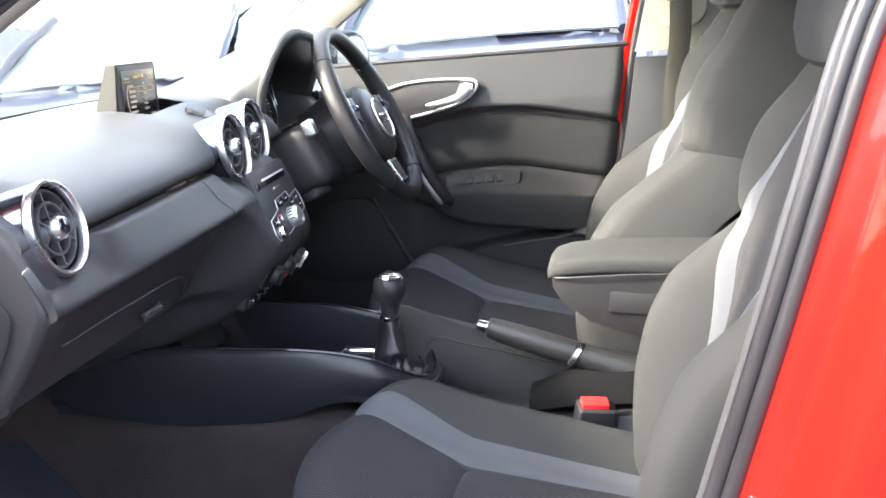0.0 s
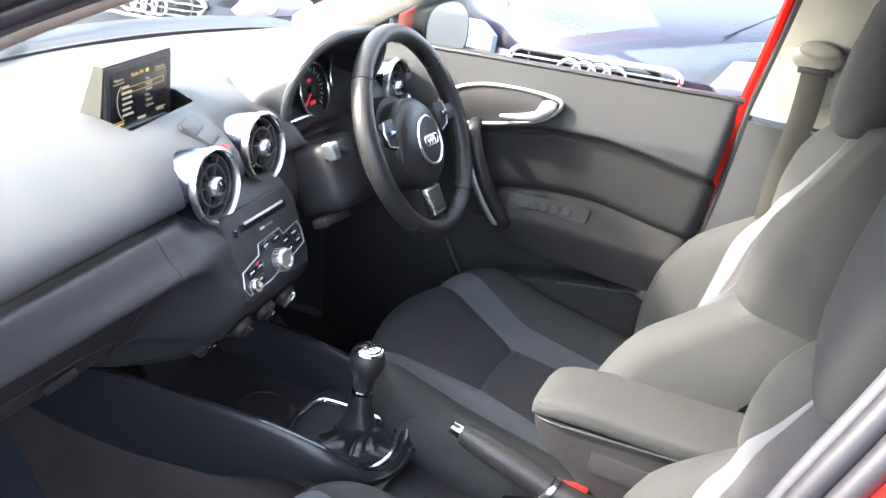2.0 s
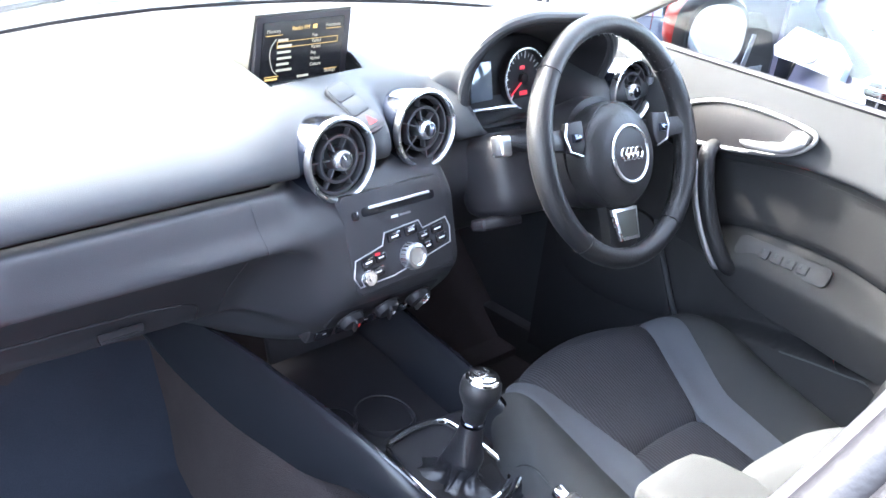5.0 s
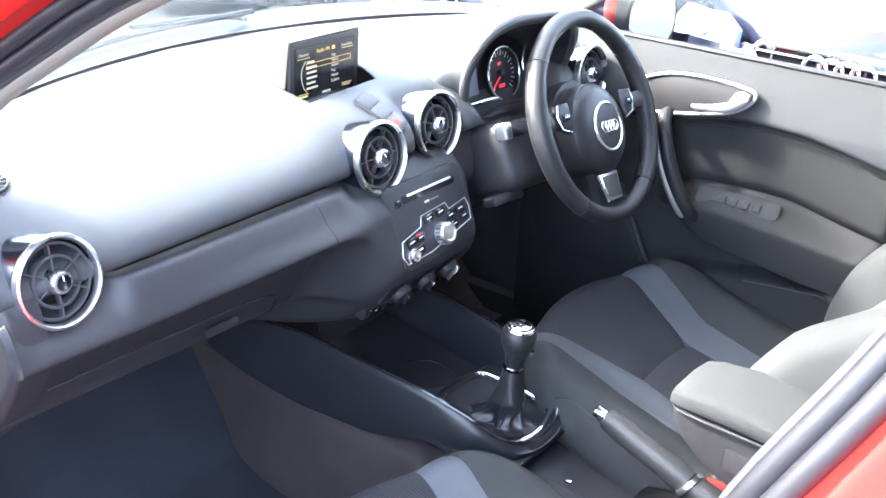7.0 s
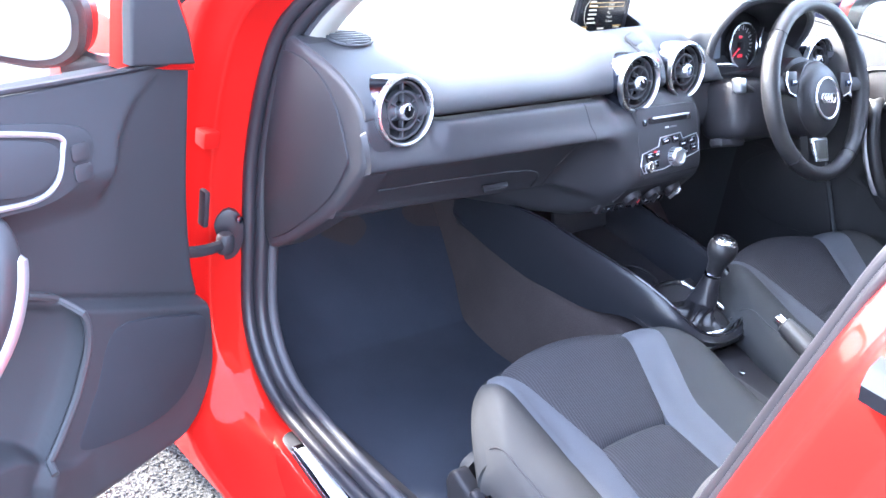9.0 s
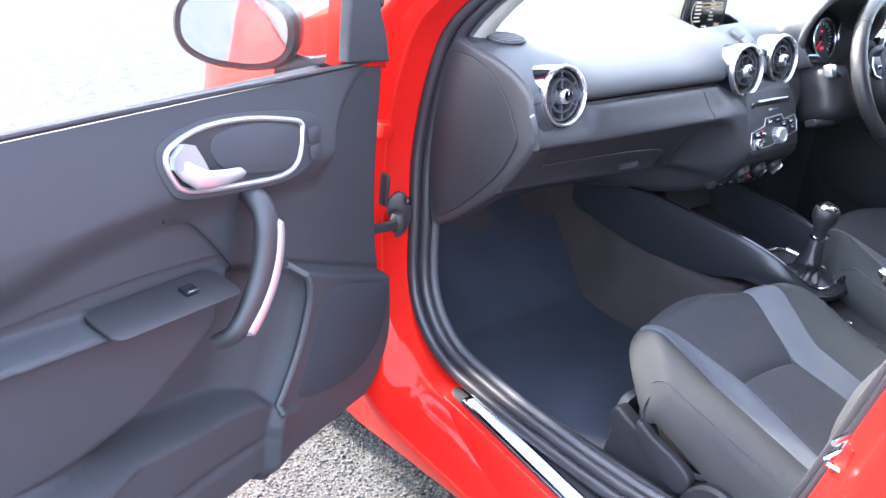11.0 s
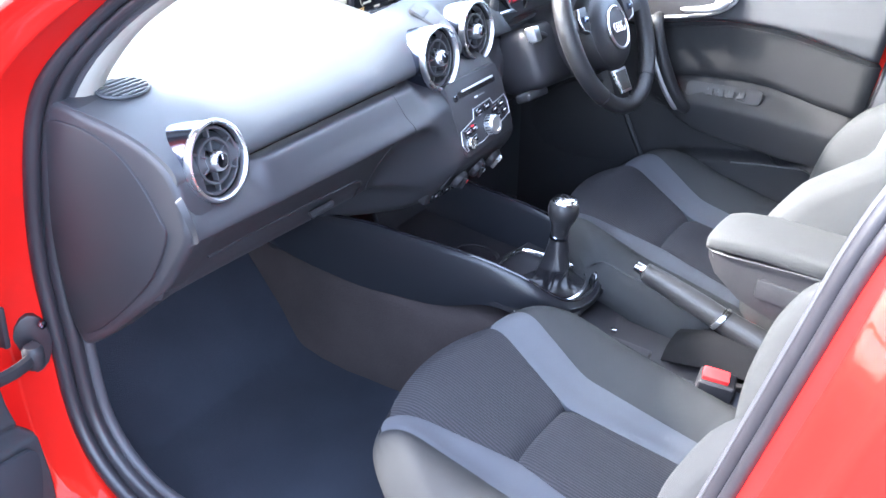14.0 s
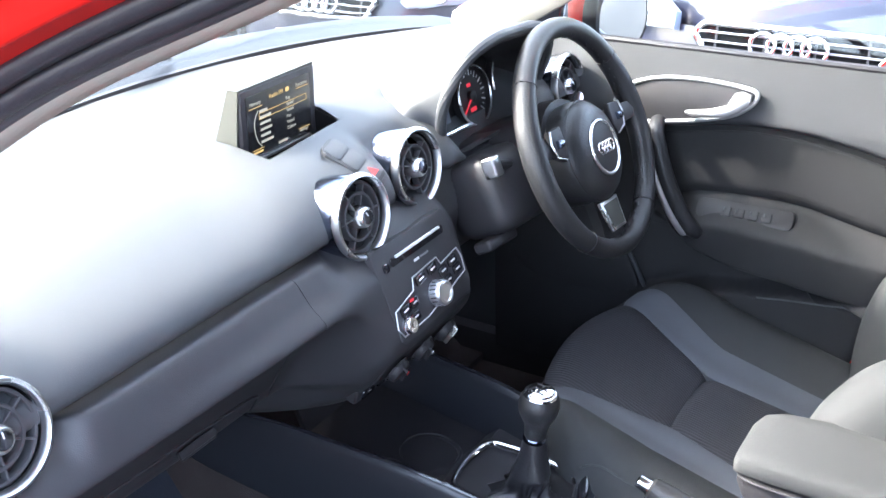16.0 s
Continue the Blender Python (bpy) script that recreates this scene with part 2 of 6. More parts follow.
def slab(outline, depth, m=None, bevel=0.0, seg=2):
    """A plate with the 2D outline in its xy plane, from z=0 down to -depth."""
    g = bmesh.new()
    vs = [g.verts.new((x, y, 0)) for x, y in outline]
    f = g.faces.new(vs)
    r = bmesh.ops.extrude_face_region(g, geom=[f])
    for v in r["geom"]:
        if isinstance(v, bmesh.types.BMVert):
            v.co.z -= depth
    if bevel:
        rim = [e for e in g.edges if all(abs(v.co.z) < 1e-7 for v in e.verts)] if depth > 0 else []
        bmesh.ops.recalc_face_normals(g, faces=g.faces)
        bmesh.ops.bevel(g, geom=rim, offset=bevel, segments=seg, affect="EDGES", profile=0.5)
    if m is not None:
        g.transform(m)
    return g


def rounded(w, h, r, n=5, cx=0.0, cy=0.0):
    out = []
    for sx, sy, a0 in ((1, 1, 0), (-1, 1, 90), (-1, -1, 180), (1, -1, 270)):
        for k in range(n + 1):
            a = radians(a0 + 90 * k / n)
            out.append((cx + sx * (w / 2 - r) + r * math.cos(a), cy + sy * (h / 2 - r) + r * math.sin(a)))
    return out


def axes(origin, x, z):
    """A pose with its x axis along x and its z axis near z."""
    x = Vector(x).normalized()
    y = Vector(z).cross(x).normalized()
    z = x.cross(y)
    m = Matrix((x, y, z)).transposed().to_4x4()
    m.translation = origin
    return m


def smooth(a, b, x):
    t = max(0.0, min(1.0, (x - a) / (b - a)))
    return t * t * (3 - 2 * t)


def mix(a, b, t):
    return a + (b - a) * t


def table(x, *pairs):
    """Smooth lookup in (x, value) pairs: cubic through the points, with no overshoot."""
    if x <= pairs[0][0]:
        return pairs[0][1]
    if x >= pairs[-1][0]:
        return pairs[-1][1]
    n = len(pairs)
    d = [(pairs[i + 1][1] - pairs[i][1]) / (pairs[i + 1][0] - pairs[i][0]) for i in range(n - 1)]

    def slope(i):
        if i == 0 or i == n - 1:
            return d[0] if i == 0 else d[-1]
        return 0.0 if d[i - 1] * d[i] <= 0 else 2 * d[i - 1] * d[i] / (d[i - 1] + d[i])

    for i in range(n - 1):
        (a, va), (b, vb) = pairs[i], pairs[i + 1]
        if x <= b:
            h, t = b - a, (x - a) / (b - a)
            return va * (2 * t ** 3 - 3 * t * t + 1) + h * slope(i) * (t ** 3 - 2 * t * t + t) + vb * (3 * t * t - 2 * t ** 3) + h * slope(i + 1) * (t ** 3 - t * t)


# ---- ground ----
TARMAC = mat("tarmac", (0.066, 0.065, 0.062), 0.9, 0, 0.75, 160, 1.0, 420, spec=0.3, speck=2.0)
TARMAC.node_tree.nodes["Bump"].inputs["Distance"].default_value = 0.008
g = bmesh.new()
bmesh.ops.create_grid(g, x_segments=2, y_segments=2, size=900)
tagged(part("ground", g, TARMAC), "grey coarse tarmac of the car park", "ground", kind="structure")

# loose chippings that stand out of the tarmac beside the sill
rng = random.Random(4)
g = bmesh.new()
for k in range(15000):
    x, y = rng.uniform(-2.0, -0.55), rng.uniform(-0.5, 1.0)
    r, h = rng.uniform(0.003, 0.0070), rng.uniform(0.001, 0.0045)
    a0 = rng.random() * 6
    top = [g.verts.new((x + r * 0.6 * math.cos(a0 + a * 1.26), y + r * 0.6 * math.sin(a0 + a * 1.26) * 0.8, h)) for a in range(5)]
    low = [g.verts.new((x + r * math.cos(a0 + a * 1.26), y + r * math.sin(a0 + a * 1.26) * 0.8, -0.002)) for a in range(5)]
    g.faces.new(top)
    for i in range(5):
        g.faces.new((low[i], low[(i + 1) % 5], top[(i + 1) % 5], top[i]))
CHIP = mat("stone_chips", (0.085, 0.083, 0.078), 0.85, 0, 0.8, 700, 0.5, 500, speck=1.5)
tagged(part("stone_chippings", g, CHIP, angle=20), "grey stone chippings in the tarmac surface", "gravel", kind="stuff")

# ---- red body shell with the open doorway ----
OPENING = spline([(-.690, .272, .76), (-.690, .262, .62), (-.690, .238, .46), (-.690, .155, .368), (-.690, .02, .338), (-.690, -.17, .320), (-.690, -.36, .315), (-.692, -.53, .335), (-.700, -.615, .40),
                  (-.708, -.655, .50), (-.714, -.700, .65), (-.720, -.748, .81), (-.722, -.792, .96), (-.718, -.832, 1.09), (-.698, -.885, 1.20), (-.670, -.925, 1.29), (-.635, -.95, 1.37), (-.605, -.93, 1.43), (-.588, -.82, 1.460), (-.585, -.58, 1.456), (-.590, -.43, 1.408),
                  (-.600, -.30, 1.352), (-.616, -.14, 1.282), (-.632, -.02, 1.213), (-.654, .134, 1.112), (-.678, .219, 1.010), (-.688, .252, .91)], 120, True)
MID = Vector((-.68, -.25, .8))


def outward(k, out, x):
    """A point of the doorway's edge moved out in the car's side and set to depth x."""
    n = len(OPENING)
    t = OPENING[(k + 1) % n] - OPENING[k - 1]
    d = Vector((0, -t.z, t.y)).normalized()
    if d.dot(OPENING[k] - MID) < 0:
        d = -d
    p = OPENING[k] + d * out
    return Vector((p.x + x, p.y, p.z))


def jamb(k, step):
    p = OPENING[k]
    # the jamb is wide at the hinge pillar and at the rear pillar, and a broad step at the sill
    sill = smooth(0.46, 0.36, p.z)
    top = smooth(1.0, 1.2, p.z)
    flare = [(0.0, 0.0), (mix(.018, .034, sill), mix(-.030, -.014, sill)), (mix(0.030, 0.050, sill), mix(-0.085, -0.066, sill)), (mix(0.034, 0.058, sill), mix(-0.10, -0.082, sill)), (mix(0.062, 0.085, sill), mix(-0.118, -0.140, sill)), (mix(0.075, 0.115, sill), mix(-0.135, -0.165, sill))]
    out, dx = flare[step]
    return outward(k, out * mix(1, 0.7, top), dx * mix(1, 0.45, top))


N = len(OPENING)
car_body = thing("car_body", "glossy red hatchback body with the passenger doorway open", "car", kind="structure")
rows = [list(r) for r in zip(*[spline([jamb(k, s) for s in range(6)], 15) for k in range(N)])]
# outer skin: goes on past the doorway to a plain outer outline
skin = []
for k in range(N):
    p = rows[-1][k]
    q = Vector((p.x, p.y, p.z))
    if p.z < 0.42:
        q = Vector((-.80, p.y, .14))
    elif p.y > 0.05 and p.z < 1.08:
        q = Vector((-.84, max(.55, p.y + .1), mix(.14, .96, smooth(.30, 1.0, p.z))))
    elif p.y < -0.55 and p.z < 1.2:
        q = Vector((-.87, -.98, p.z))
    else:
        q = Vector((p.x + 0.035, p.y, p.z + 0.035))
    skin.append(q)
rows.append([mix(a, b, 0.08) + Vector((-0.004, 0, 0)) for a, b in zip(rows[-1], skin)])
rows.append(skin)
side = loft([r + [r[0]] for r in rows], closed=False, caps=False)
bmesh.ops.remove_doubles(side, verts=side.verts, dist=1e-5)
part("side_frame", side, RED, car_body, "glossy red door frame", angle=85)

# black rubber seal: a double bead that follows the doorway
# thinner beads up the pillars
SLIM = [max(smooth(1.0, 1.12, p.z) * smooth(-.55, -.40, p.y), .75 * smooth(-.56, -.66, p.y)) for p in OPENING]
part("door_seal", tube([outward(k, mix(.003, -.003, q), mix(-.010, -.004, q)) for k, q in enumerate(SLIM)], [mix(.0135, .0095, q) for q in SLIM], 10, True, up=(1, 0, 0)), RUBBER, car_body, "black rubber door seal", angle=85)
part("seal_lip", tube([outward(k, mix(.015, .011, q), mix(-.030, -.016, q)) for k, q in enumerate(SLIM)], [mix(.0125, .0095, q) for q in SLIM], 10, True, up=(1, 0, 0)), RUBBER, car_body, "black rubber door seal", angle=85)
part("inner_seal_edge", tube([outward(k, mix(-.005, -.010, q), mix(.008, .006, q)) for k, q in enumerate(SLIM)], [mix(.0105, .006, q) for q in SLIM], 10, True, up=(1, 0, 0)), EDGE, car_body, "grey plastic edging", angle=85)
PILLAR = [k for k in range(N) if OPENING[k].z > .975 and OPENING[k].y > -.46]
part("front_pillar_trim", sheet([[outward(k, o, x) for k in PILLAR] for o, x in ((-.008, .004), (-.012, .007), (-.017, .016), (-.019, .030), (-.012, .050), (.010, .070))], .004), CREAM, car_body, "pale plastic pillar trim", angle=80)

# rear quarter behind the doorway: outer panel, window, moulding
quarter = [[(-.872, -.96, z), (-.885, -1.3, z), (-.87, -1.9, z), (-.79, -2.40, z)] for z in (.2, .5, .75, .93)] + [[(-.862, -.96, 1.0), (-.87, -1.3, 1.0), (-.85, -1.9, 1.0), (-.76, -2.40, 1.0)]]
part("rear_panel", sheet([spline(r, 24) for r in quarter], 0.02), RED, car_body)
part("rear_pillar_panel", sheet([spline(r, 10) for r in ([(-.845, -.875, 1.0), (-.855, -.92, 1.0), (-.862, -.99, 1.0)], [(-.78, -.94, 1.15), (-.79, -.98, 1.15), (-.80, -1.04, 1.15)], [(-.68, -1.0, 1.36), (-.69, -1.05, 1.36), (-.70, -1.1, 1.36)])], 0.015), RED, car_body)
part("window_moulding", tube(spline([(-.866, -.905, 1.03), (-.87, -1.2, 1.025), (-.86, -1.7, 1.02), (-.77, -2.36, 1.01)], 20), 0.018, 8, flat=1.3), GLOSS, car_body, "black window moulding")
part("rear_side_window", sheet([spline([(-.86, -.93, 1.03), (-.865, -1.4, 1.03), (-.83, -2.3, 1.02)], 10), spline([(-.70, -.96, 1.32), (-.70, -1.4, 1.33), (-.66, -2.1, 1.30)], 10)], 0.005), GLOSS, car_body, "dark tinted side window")
# striker loop and its sticker edge on the rear jamb
striker = thing("door_striker", "bright chromed loop of a door striker on the red jamb", "striker", (-.800, -.757, .655))
part("base_plate", box((.055, .006, .05), None, .0025), RED, striker)
part("loop", tube(spline([(.018, .0, -.016), (.018, .03, -.016), (.012, .036, -.016), (-.012, .036, -.016), (-.018, .03, -.016), (-.018, 0, -.016)], 20), .0055, 8), CHROME, striker, "chrome loop")
part("lower_bar", tube([(.018, .030, -.016), (.018, .030, .016), (-.018, .030, .016)], .005, 8), CHROME, striker, "chrome loop")
# door check strap on the hinge pillar
strap = thing("door_check_strap", "black door check strap on the red hinge pillar", "door strap", (-.758, .284, .618))
part("bracket", slab([(x * .029, y * .050) for x, y in [(math.cos(a / 16 * 6.283), math.sin(a / 16 * 6.283)) for a in range(16)]], .012, axes((0, 0, 0), (-.9, .42, 0), (-.42, -.9, 0)), .003), RUBBER, strap)
part("arm", tube(spline([(.0, -.004, 0), (-.03, -.03, 0), (-.08, -.04, .002), (-.13, -.03, .004)], 12), [.008] * 13, 8, flat=1.4), BLACK, strap)
part("roller", lathe([(.012, -.018), (.016, -.012), (.016, .012), (.012, .018)], 12, Matrix.Translation((-.02, -.026, 0))), BLACK, strap)
part("bolt", lathe([(.007, 0), (.007, .006), (.003, .008)], 6, axes((.012, -.012, .035), (1, 0, 0), (-.3, -.9, 0))), DARK_METAL, strap)
part("pillar_plug", box((.010, .022, .065), pose(-.832, .243, .70), .004), BLACK, car_body, "black rubber plug")
part("hinge_bracket", box((.03, .035, .03), pose(-.80, .30, .80), .005), RED, car_body)
part("lower_hinge", box((.03, .035, .04), pose(-.80, .29, .42), .005), RED, car_body)

# sill: black trim with an aluminium plate
sill_trim = thing("sill_trim", "black sill trim with a brushed aluminium plate", "sill trim")
SILL = axes((-.7527, -.18, .2887), (-.115, -1, -.073), (-.10, 0, 1))
part("trim", slab(rounded(.60, .075, .024), .030, SILL @ pose(.022, .0155, -.001), .004), BLACK, sill_trim)
part("sill_step", sheet([[SILL @ Vector((u, -.0225, -.001)) + Vector(o) for u in (-.40, -.29, -.15, 0, .15, .3, .42)] for o in ((.012, 0, -.003), (0, 0, -.0025), (-.012, 0, -.008), (-.03, 0, -.024), (-.05, 0, -.045), (-.07, 0, -.075))], .004), RED, car_body, angle=80)
sill_plate = part("sill_plate", slab(rounded(.47, .040, .012), .006, SILL @ pose(0, 0, .003), .0015), DARK_METAL, sill_trim, "grey plate border")
part("plate_inlay", slab(rounded(.452, .026, .008), .003, SILL @ pose(.002, .001, .0042), .001), SILL_ALU, sill_plate, "brushed aluminium plate")

# ---- roof, windscreen, bonnet, right side ----
roof = thing("roof", "red car roof with a pale headliner", "roof", kind="structure")
rr = []
for y, z, w in ((-.22, 1.385, .52), (-.36, 1.44, .57), (-.6, 1.485, .59), (-1.0, 1.495, .60), (-1.6, 1.46, .58), (-2.2, 1.34, .53)):
    rr.append([(w * u, y, z - .025 * abs(u) ** 3) for u in [k / 8 - 1 for k in range(17)]])
part("roof_panel", sheet(rr, .015), RED, roof)
part("headliner", sheet([[(x * .97, y, z - .022) for x, y, z in r] for r in rr], .012), HEAD, roof, "pale fabric headliner")
BASE = [(-.68, .27, .985), (-.60, .40, .985), (-.42, .50, .985), (-.2, .565, .985), (0, .585, .985), (.2, .565, .985), (.42, .50, .985), (.60, .38, .985), (.68, .25, .985)]
TOPW = [(-.57, -.27, 1.345), (-.5, -.26, 1.375), (-.35, -.25, 1.39), (-.17, -.245, 1.398), (0, -.24, 1.40), (.17, -.245, 1.398), (.35, -.25, 1.39), (.5, -.26, 1.375), (.57, -.27, 1.345)]
wsrows = [[Vector(a).lerp(Vector(b), t) + Vector((0, .05 * math.sin(t * 3.14), .03 * math.sin(t * 3.14))) for a, b in zip(spline(BASE, 32), spline(TOPW, 32))] for t in [k / 10 for k in range(11)]]
windscreen = part("windscreen", sheet(wsrows, .005), GLASS)
windscreen.visible_shadow = False
tagged(windscreen, "clear laminated windscreen above the dashboard", "windscreen", kind="structure")
part("scuttle", sheet([spline([(x * s, y + o, z) for x, y, z in BASE], 32) for s, o, z in ((1.0, -.02, .972), (1.03, .04, .935), (1.05, .13, .905))], .01), BLACK, car_body, "black scuttle panel")
part("bonnet", sheet([[(w * u, y, z - .05 * abs(u) ** 2.5) for u in [k / 8 - 1 for k in range(17)]] for y, z, w in ((.60, .900, .70), (.75, .892, .72), (.95, .872, .70), (1.15, .85, .64), (1.28, .80, .55), (1.34, .70, .50))], .012), RED, car_body)
wiper = thing("wiper", "black windscreen wiper resting on the scuttle", "wiper", (0, 0, 0))
part("blade", tube(spline([(-.40, .50, 1.015), (-.1, .565, 1.022), (.2, .565, 1.02)], 12), .006, 6), BLACK, wiper)
part("arm", tube(spline([(.22, .61, .995), (.1, .59, 1.02), (-.08, .572, 1.035)], 8), .008, 6, flat=.6), BLACK, wiper)

# right side frame: front pillar trim, rear pillar trim, red frame edge, cant rail
right = thing("right_side_frame", "red door frame and pillars of the driver's side", "car frame", kind="structure")
PIL = spline([(.70, .30, .965), (.685, .16, 1.04), (.655, .0, 1.14), (.615, -.16, 1.245), (.585, -.33, 1.34)], 20)
part("front_pillar_trim", tube(PIL, .032, 10, flat=1.4), CREAM, right, "pale plastic pillar trim")
part("front_pillar", tube([p + Vector((.035, .02, .012)) for p in PIL], .028, 8), RED, right)
part("cant_rail", tube(spline([(.585, -.31, 1.335), (.58, -.5, 1.40), (.585, -.8, 1.40), (.6, -1.2, 1.38), (.6, -1.8, 1.31)], 20), .035, 8), HEAD, right, "pale headliner edge")
REARP = [(.645, -.505, .46), (.650, -.550, .63), (.645, -.592, .81), (.635, -.622, .989), (.620, -.660, 1.145), (.58, -.71, 1.36)]
part("frame_edge", tube(spline(REARP, 20), .012, 8), RED, right, "thin red painted edge")
part("frame_seal", tube([p + Vector((-.012, -.014, 0)) for p in spline(REARP, 20)], .008, 8), RUBBER, right, "black rubber seal")
up, lo = spline(REARP[3:], 8), spline(REARP[:4], 12)
part("upper_pillar_trim", sheet([[p + Vector((-.02, -.02, 0)) for p in up], [p + Vector((-.030, -.07, 0)) for p in up], [p + Vector((-.025, -.16, 0)) for p in up], [p + Vector((.02, -.23, 0)) for p in up]], .015), CREAM, right, "pale upper pillar trim")
part("lower_pillar_trim", sheet([[p + Vector((-.018, -.02, -.012 * i / 12)) for i, p in enumerate(lo)], [p + Vector((-.030, -.07, -.012 * i / 12)) for i, p in enumerate(lo)], [p + Vector((-.02, -.18, -.012 * i / 12)) for i, p in enumerate(lo)], [p + Vector((.03, -.32, -.012 * i / 12)) for i, p in enumerate(lo)]], .015), TRIM, right, "black lower pillar trim")
part("trim_ledge", tube(spline([(.610, -.60, .75), (.606, -.66, .73), (.612, -.74, .71)], 8), .010, 8), TRIM, right)
part("side_wall", sheet([[(.70, -.78, z), (.73, -1.2, z), (.70, -2.2, z)] for z in (.3, .7, 1.0)], .02), TRIM, right)
part("rear_panel", sheet([spline([(.800 + b, -.83, z), (.835 + b, -1.3, z), (.83 + b, -1.9, z), (.78 + b, -2.40, z)], 24) for z, b in ((.17, -.03), (.3, 0), (.6, .012), (.85, 0), (.97, -.02), (1.0, -.03))], .02), RED, right)
part("rear_window", sheet([spline([(.785, -.83, 1.0), (.80, -1.4, 1.0), (.75, -2.38, 1.0)], 16), spline([(.715, -.86, 1.19), (.72, -1.4, 1.19), (.68, -2.28, 1.17)], 16), spline([(.64, -.88, 1.33), (.64, -1.4, 1.34), (.60, -2.16, 1.29)], 16)], .005), GLOSS, right, "dark tinted window")
part("front_wing", sheet([spline([(.785 + b, .25, z), (.82 + b, .65, z), (.77 + b, 1.02, min(z, .86)), (.62 + b, 1.28, min(z, .79))], 24) for z, b in ((.17, -.03), (.3, 0), (.6, .012), (.8, 0), (.90, -.03), (.935, -.09))], .012), RED, right)
# left front wing ahead of the hinge pillar, roof sides, nose and tail
part("front_wing", sheet([spline([(-.838 - b, .56, z), (-.83 - b, .75, z), (-.77 - b, 1.02, min(z, .86)), (-.62 - b, 1.28, min(z, .79))], 24) for z, b in ((.17, -.03), (.3, 0), (.6, .012), (.8, 0), (.90, -.03), (.935, -.09))], .012), RED, car_body)
for s in (-1, 1):
    part("roof_side", sheet([spline([(s * (w + .115), y, z - .150), (s * (w + .075), y, z - .075), (s * (w + .02), y, z - .028), (s * (w - .03), y, z - .012)], 10) for y, z, w in ((-.98, 1.493, .60), (-1.3, 1.483, .59), (-1.6, 1.462, .58), (-1.9, 1.41, .555), (-2.2, 1.342, .53))], .012), RED, roof)
part("nose", sheet([spline([(-w, y - .14, z), (-w * .72, y - .03, z), (0, y, z), (w * .72, y - .03, z), (w, y - .14, z)], 24) for z, y, w in ((.74, 1.37, .58), (.62, 1.42, .62), (.45, 1.435, .64), (.30, 1.42, .65), (.18, 1.37, .63))], .015), RED, car_body)
part("tail_panel", sheet([spline([(-w, y + .13, z), (-w * .75, y + .03, z), (0, y, z), (w * .75, y + .03, z), (w, y + .13, z)], 24) for z, y, w in ((.18, -2.42, .76), (.32, -2.50, .79), (.55, -2.52, .79), (.62, -2.48, .79), (.85, -2.46, .78), (1.0, -2.42, .75))], .015), RED, car_body)
part("tail_glass", sheet([spline([(-w, y + .10, z), (0, y, z), (w, y + .10, z)], 16) for z, y, w in ((1.0, -2.41, .74), (1.17, -2.33, .66), (1.33, -2.22, .56))], .006), GLOSS, car_body, "dark tinted rear glass")
part("underside", box((1.3, 3.6, .03), pose(0, -.55, .17), .005), BLACK, car_body)
for s in (-1, 1):
    for y in (.80, -1.50):
        wheel = part("wheel", lathe([(.20, -.09), (.29, -.085), (.305, -.05), (.305, .05), (.29, .085), (.20, .09), (.19, .05), (.02, .06)], 32, axes((s * .69, y, .305), (0, 1, 0), (s, 0, 0))), TYRE, car_body, "black tyre")

part('right_kick_panel', sheet([[(.69, y, z) for y in (.15, .4, .68)] for z in (.2, .6, .93)], .01), TRIM, right)
# closing panels behind the front seats and round the footwells
cabin = thing("cabin_floor", "dark carpeted cabin floor and footwells", "floor", kind="structure")
part("floor_pan", sheet([[(x, y, .268) for y in (-2.2, -.3, .25)] for x in (-.628, -.3, .3, .66)], .02), CARPET, cabin, "dark carpet")
part("toe_board", sheet([[(x, .24, .266), (x, .30, .270), (x, .36, .322), (x, .45, .404), (x, .55, .508), (x, .60, .62), (x, .60, .80)] for x in (-.69, -.2, .2, .70)], .02), CARPET, cabin, "dark carpet")
part("rear_trim", box((1.3, .03, .84), pose(0, -2.25, .60), .01), TRIM, cabin)
part("kick_panel", sheet([[(-.685, .27, .30), (-.684, .29, .5), (-.682, .29, .66)], [(-.675, .40, .30), (-.674, .45, .5), (-.672, .5, .70)], [(-.665, .55, .30), (-.664, .6, .5), (-.662, .62, .75)]], .01), TRIM, cabin)
part("inner_sill", sheet([[(-.678, y, .325) for y in (.27, 0, -.3, -.62)], [(-.650, y, .31) for y in (.27, 0, -.3, -.62)], [(-.635, y, .24) for y in (.27, 0, -.3, -.62)], [(-.63, y, .185) for y in (.27, 0, -.3, -.62)]], .01), BLACK, cabin, "black inner sill trim")
part("right_inner_sill", box((.06, 1.6, .16), pose(.68, -.2, .26), .01), BLACK, cabin)
part("tunnel", sheet([spline([(-.172 * w, y, .19), (-.162 * w, y, mix(.19, z, .5)), (-.146 * w, y, z - .025), (-.11 * w, y, z), (0, y, z + .004), (.11 * w, y, z), (.146 * w, y, z - .025), (.162 * w, y, mix(.19, z, .5)), (.172 * w, y, .19)], 32) for y, z, w in ((.60, .62, .50), (.45, .58, .56), (.36, .55, .66), (.3, .53, .78), (.22, .51, .91), (.15, .496, .98), (0, .488, 1), (-.14, .488, 1), (-.24, .46, 1), (-.32, .42, 1), (-.5, .40, 1), (-.85, .39, 1))], .012), CARPET, cabin, "dark carpeted tunnel")
part("firewall", box((1.4, .02, .68), pose(0, .66, .57), 0), BLACK, cabin)


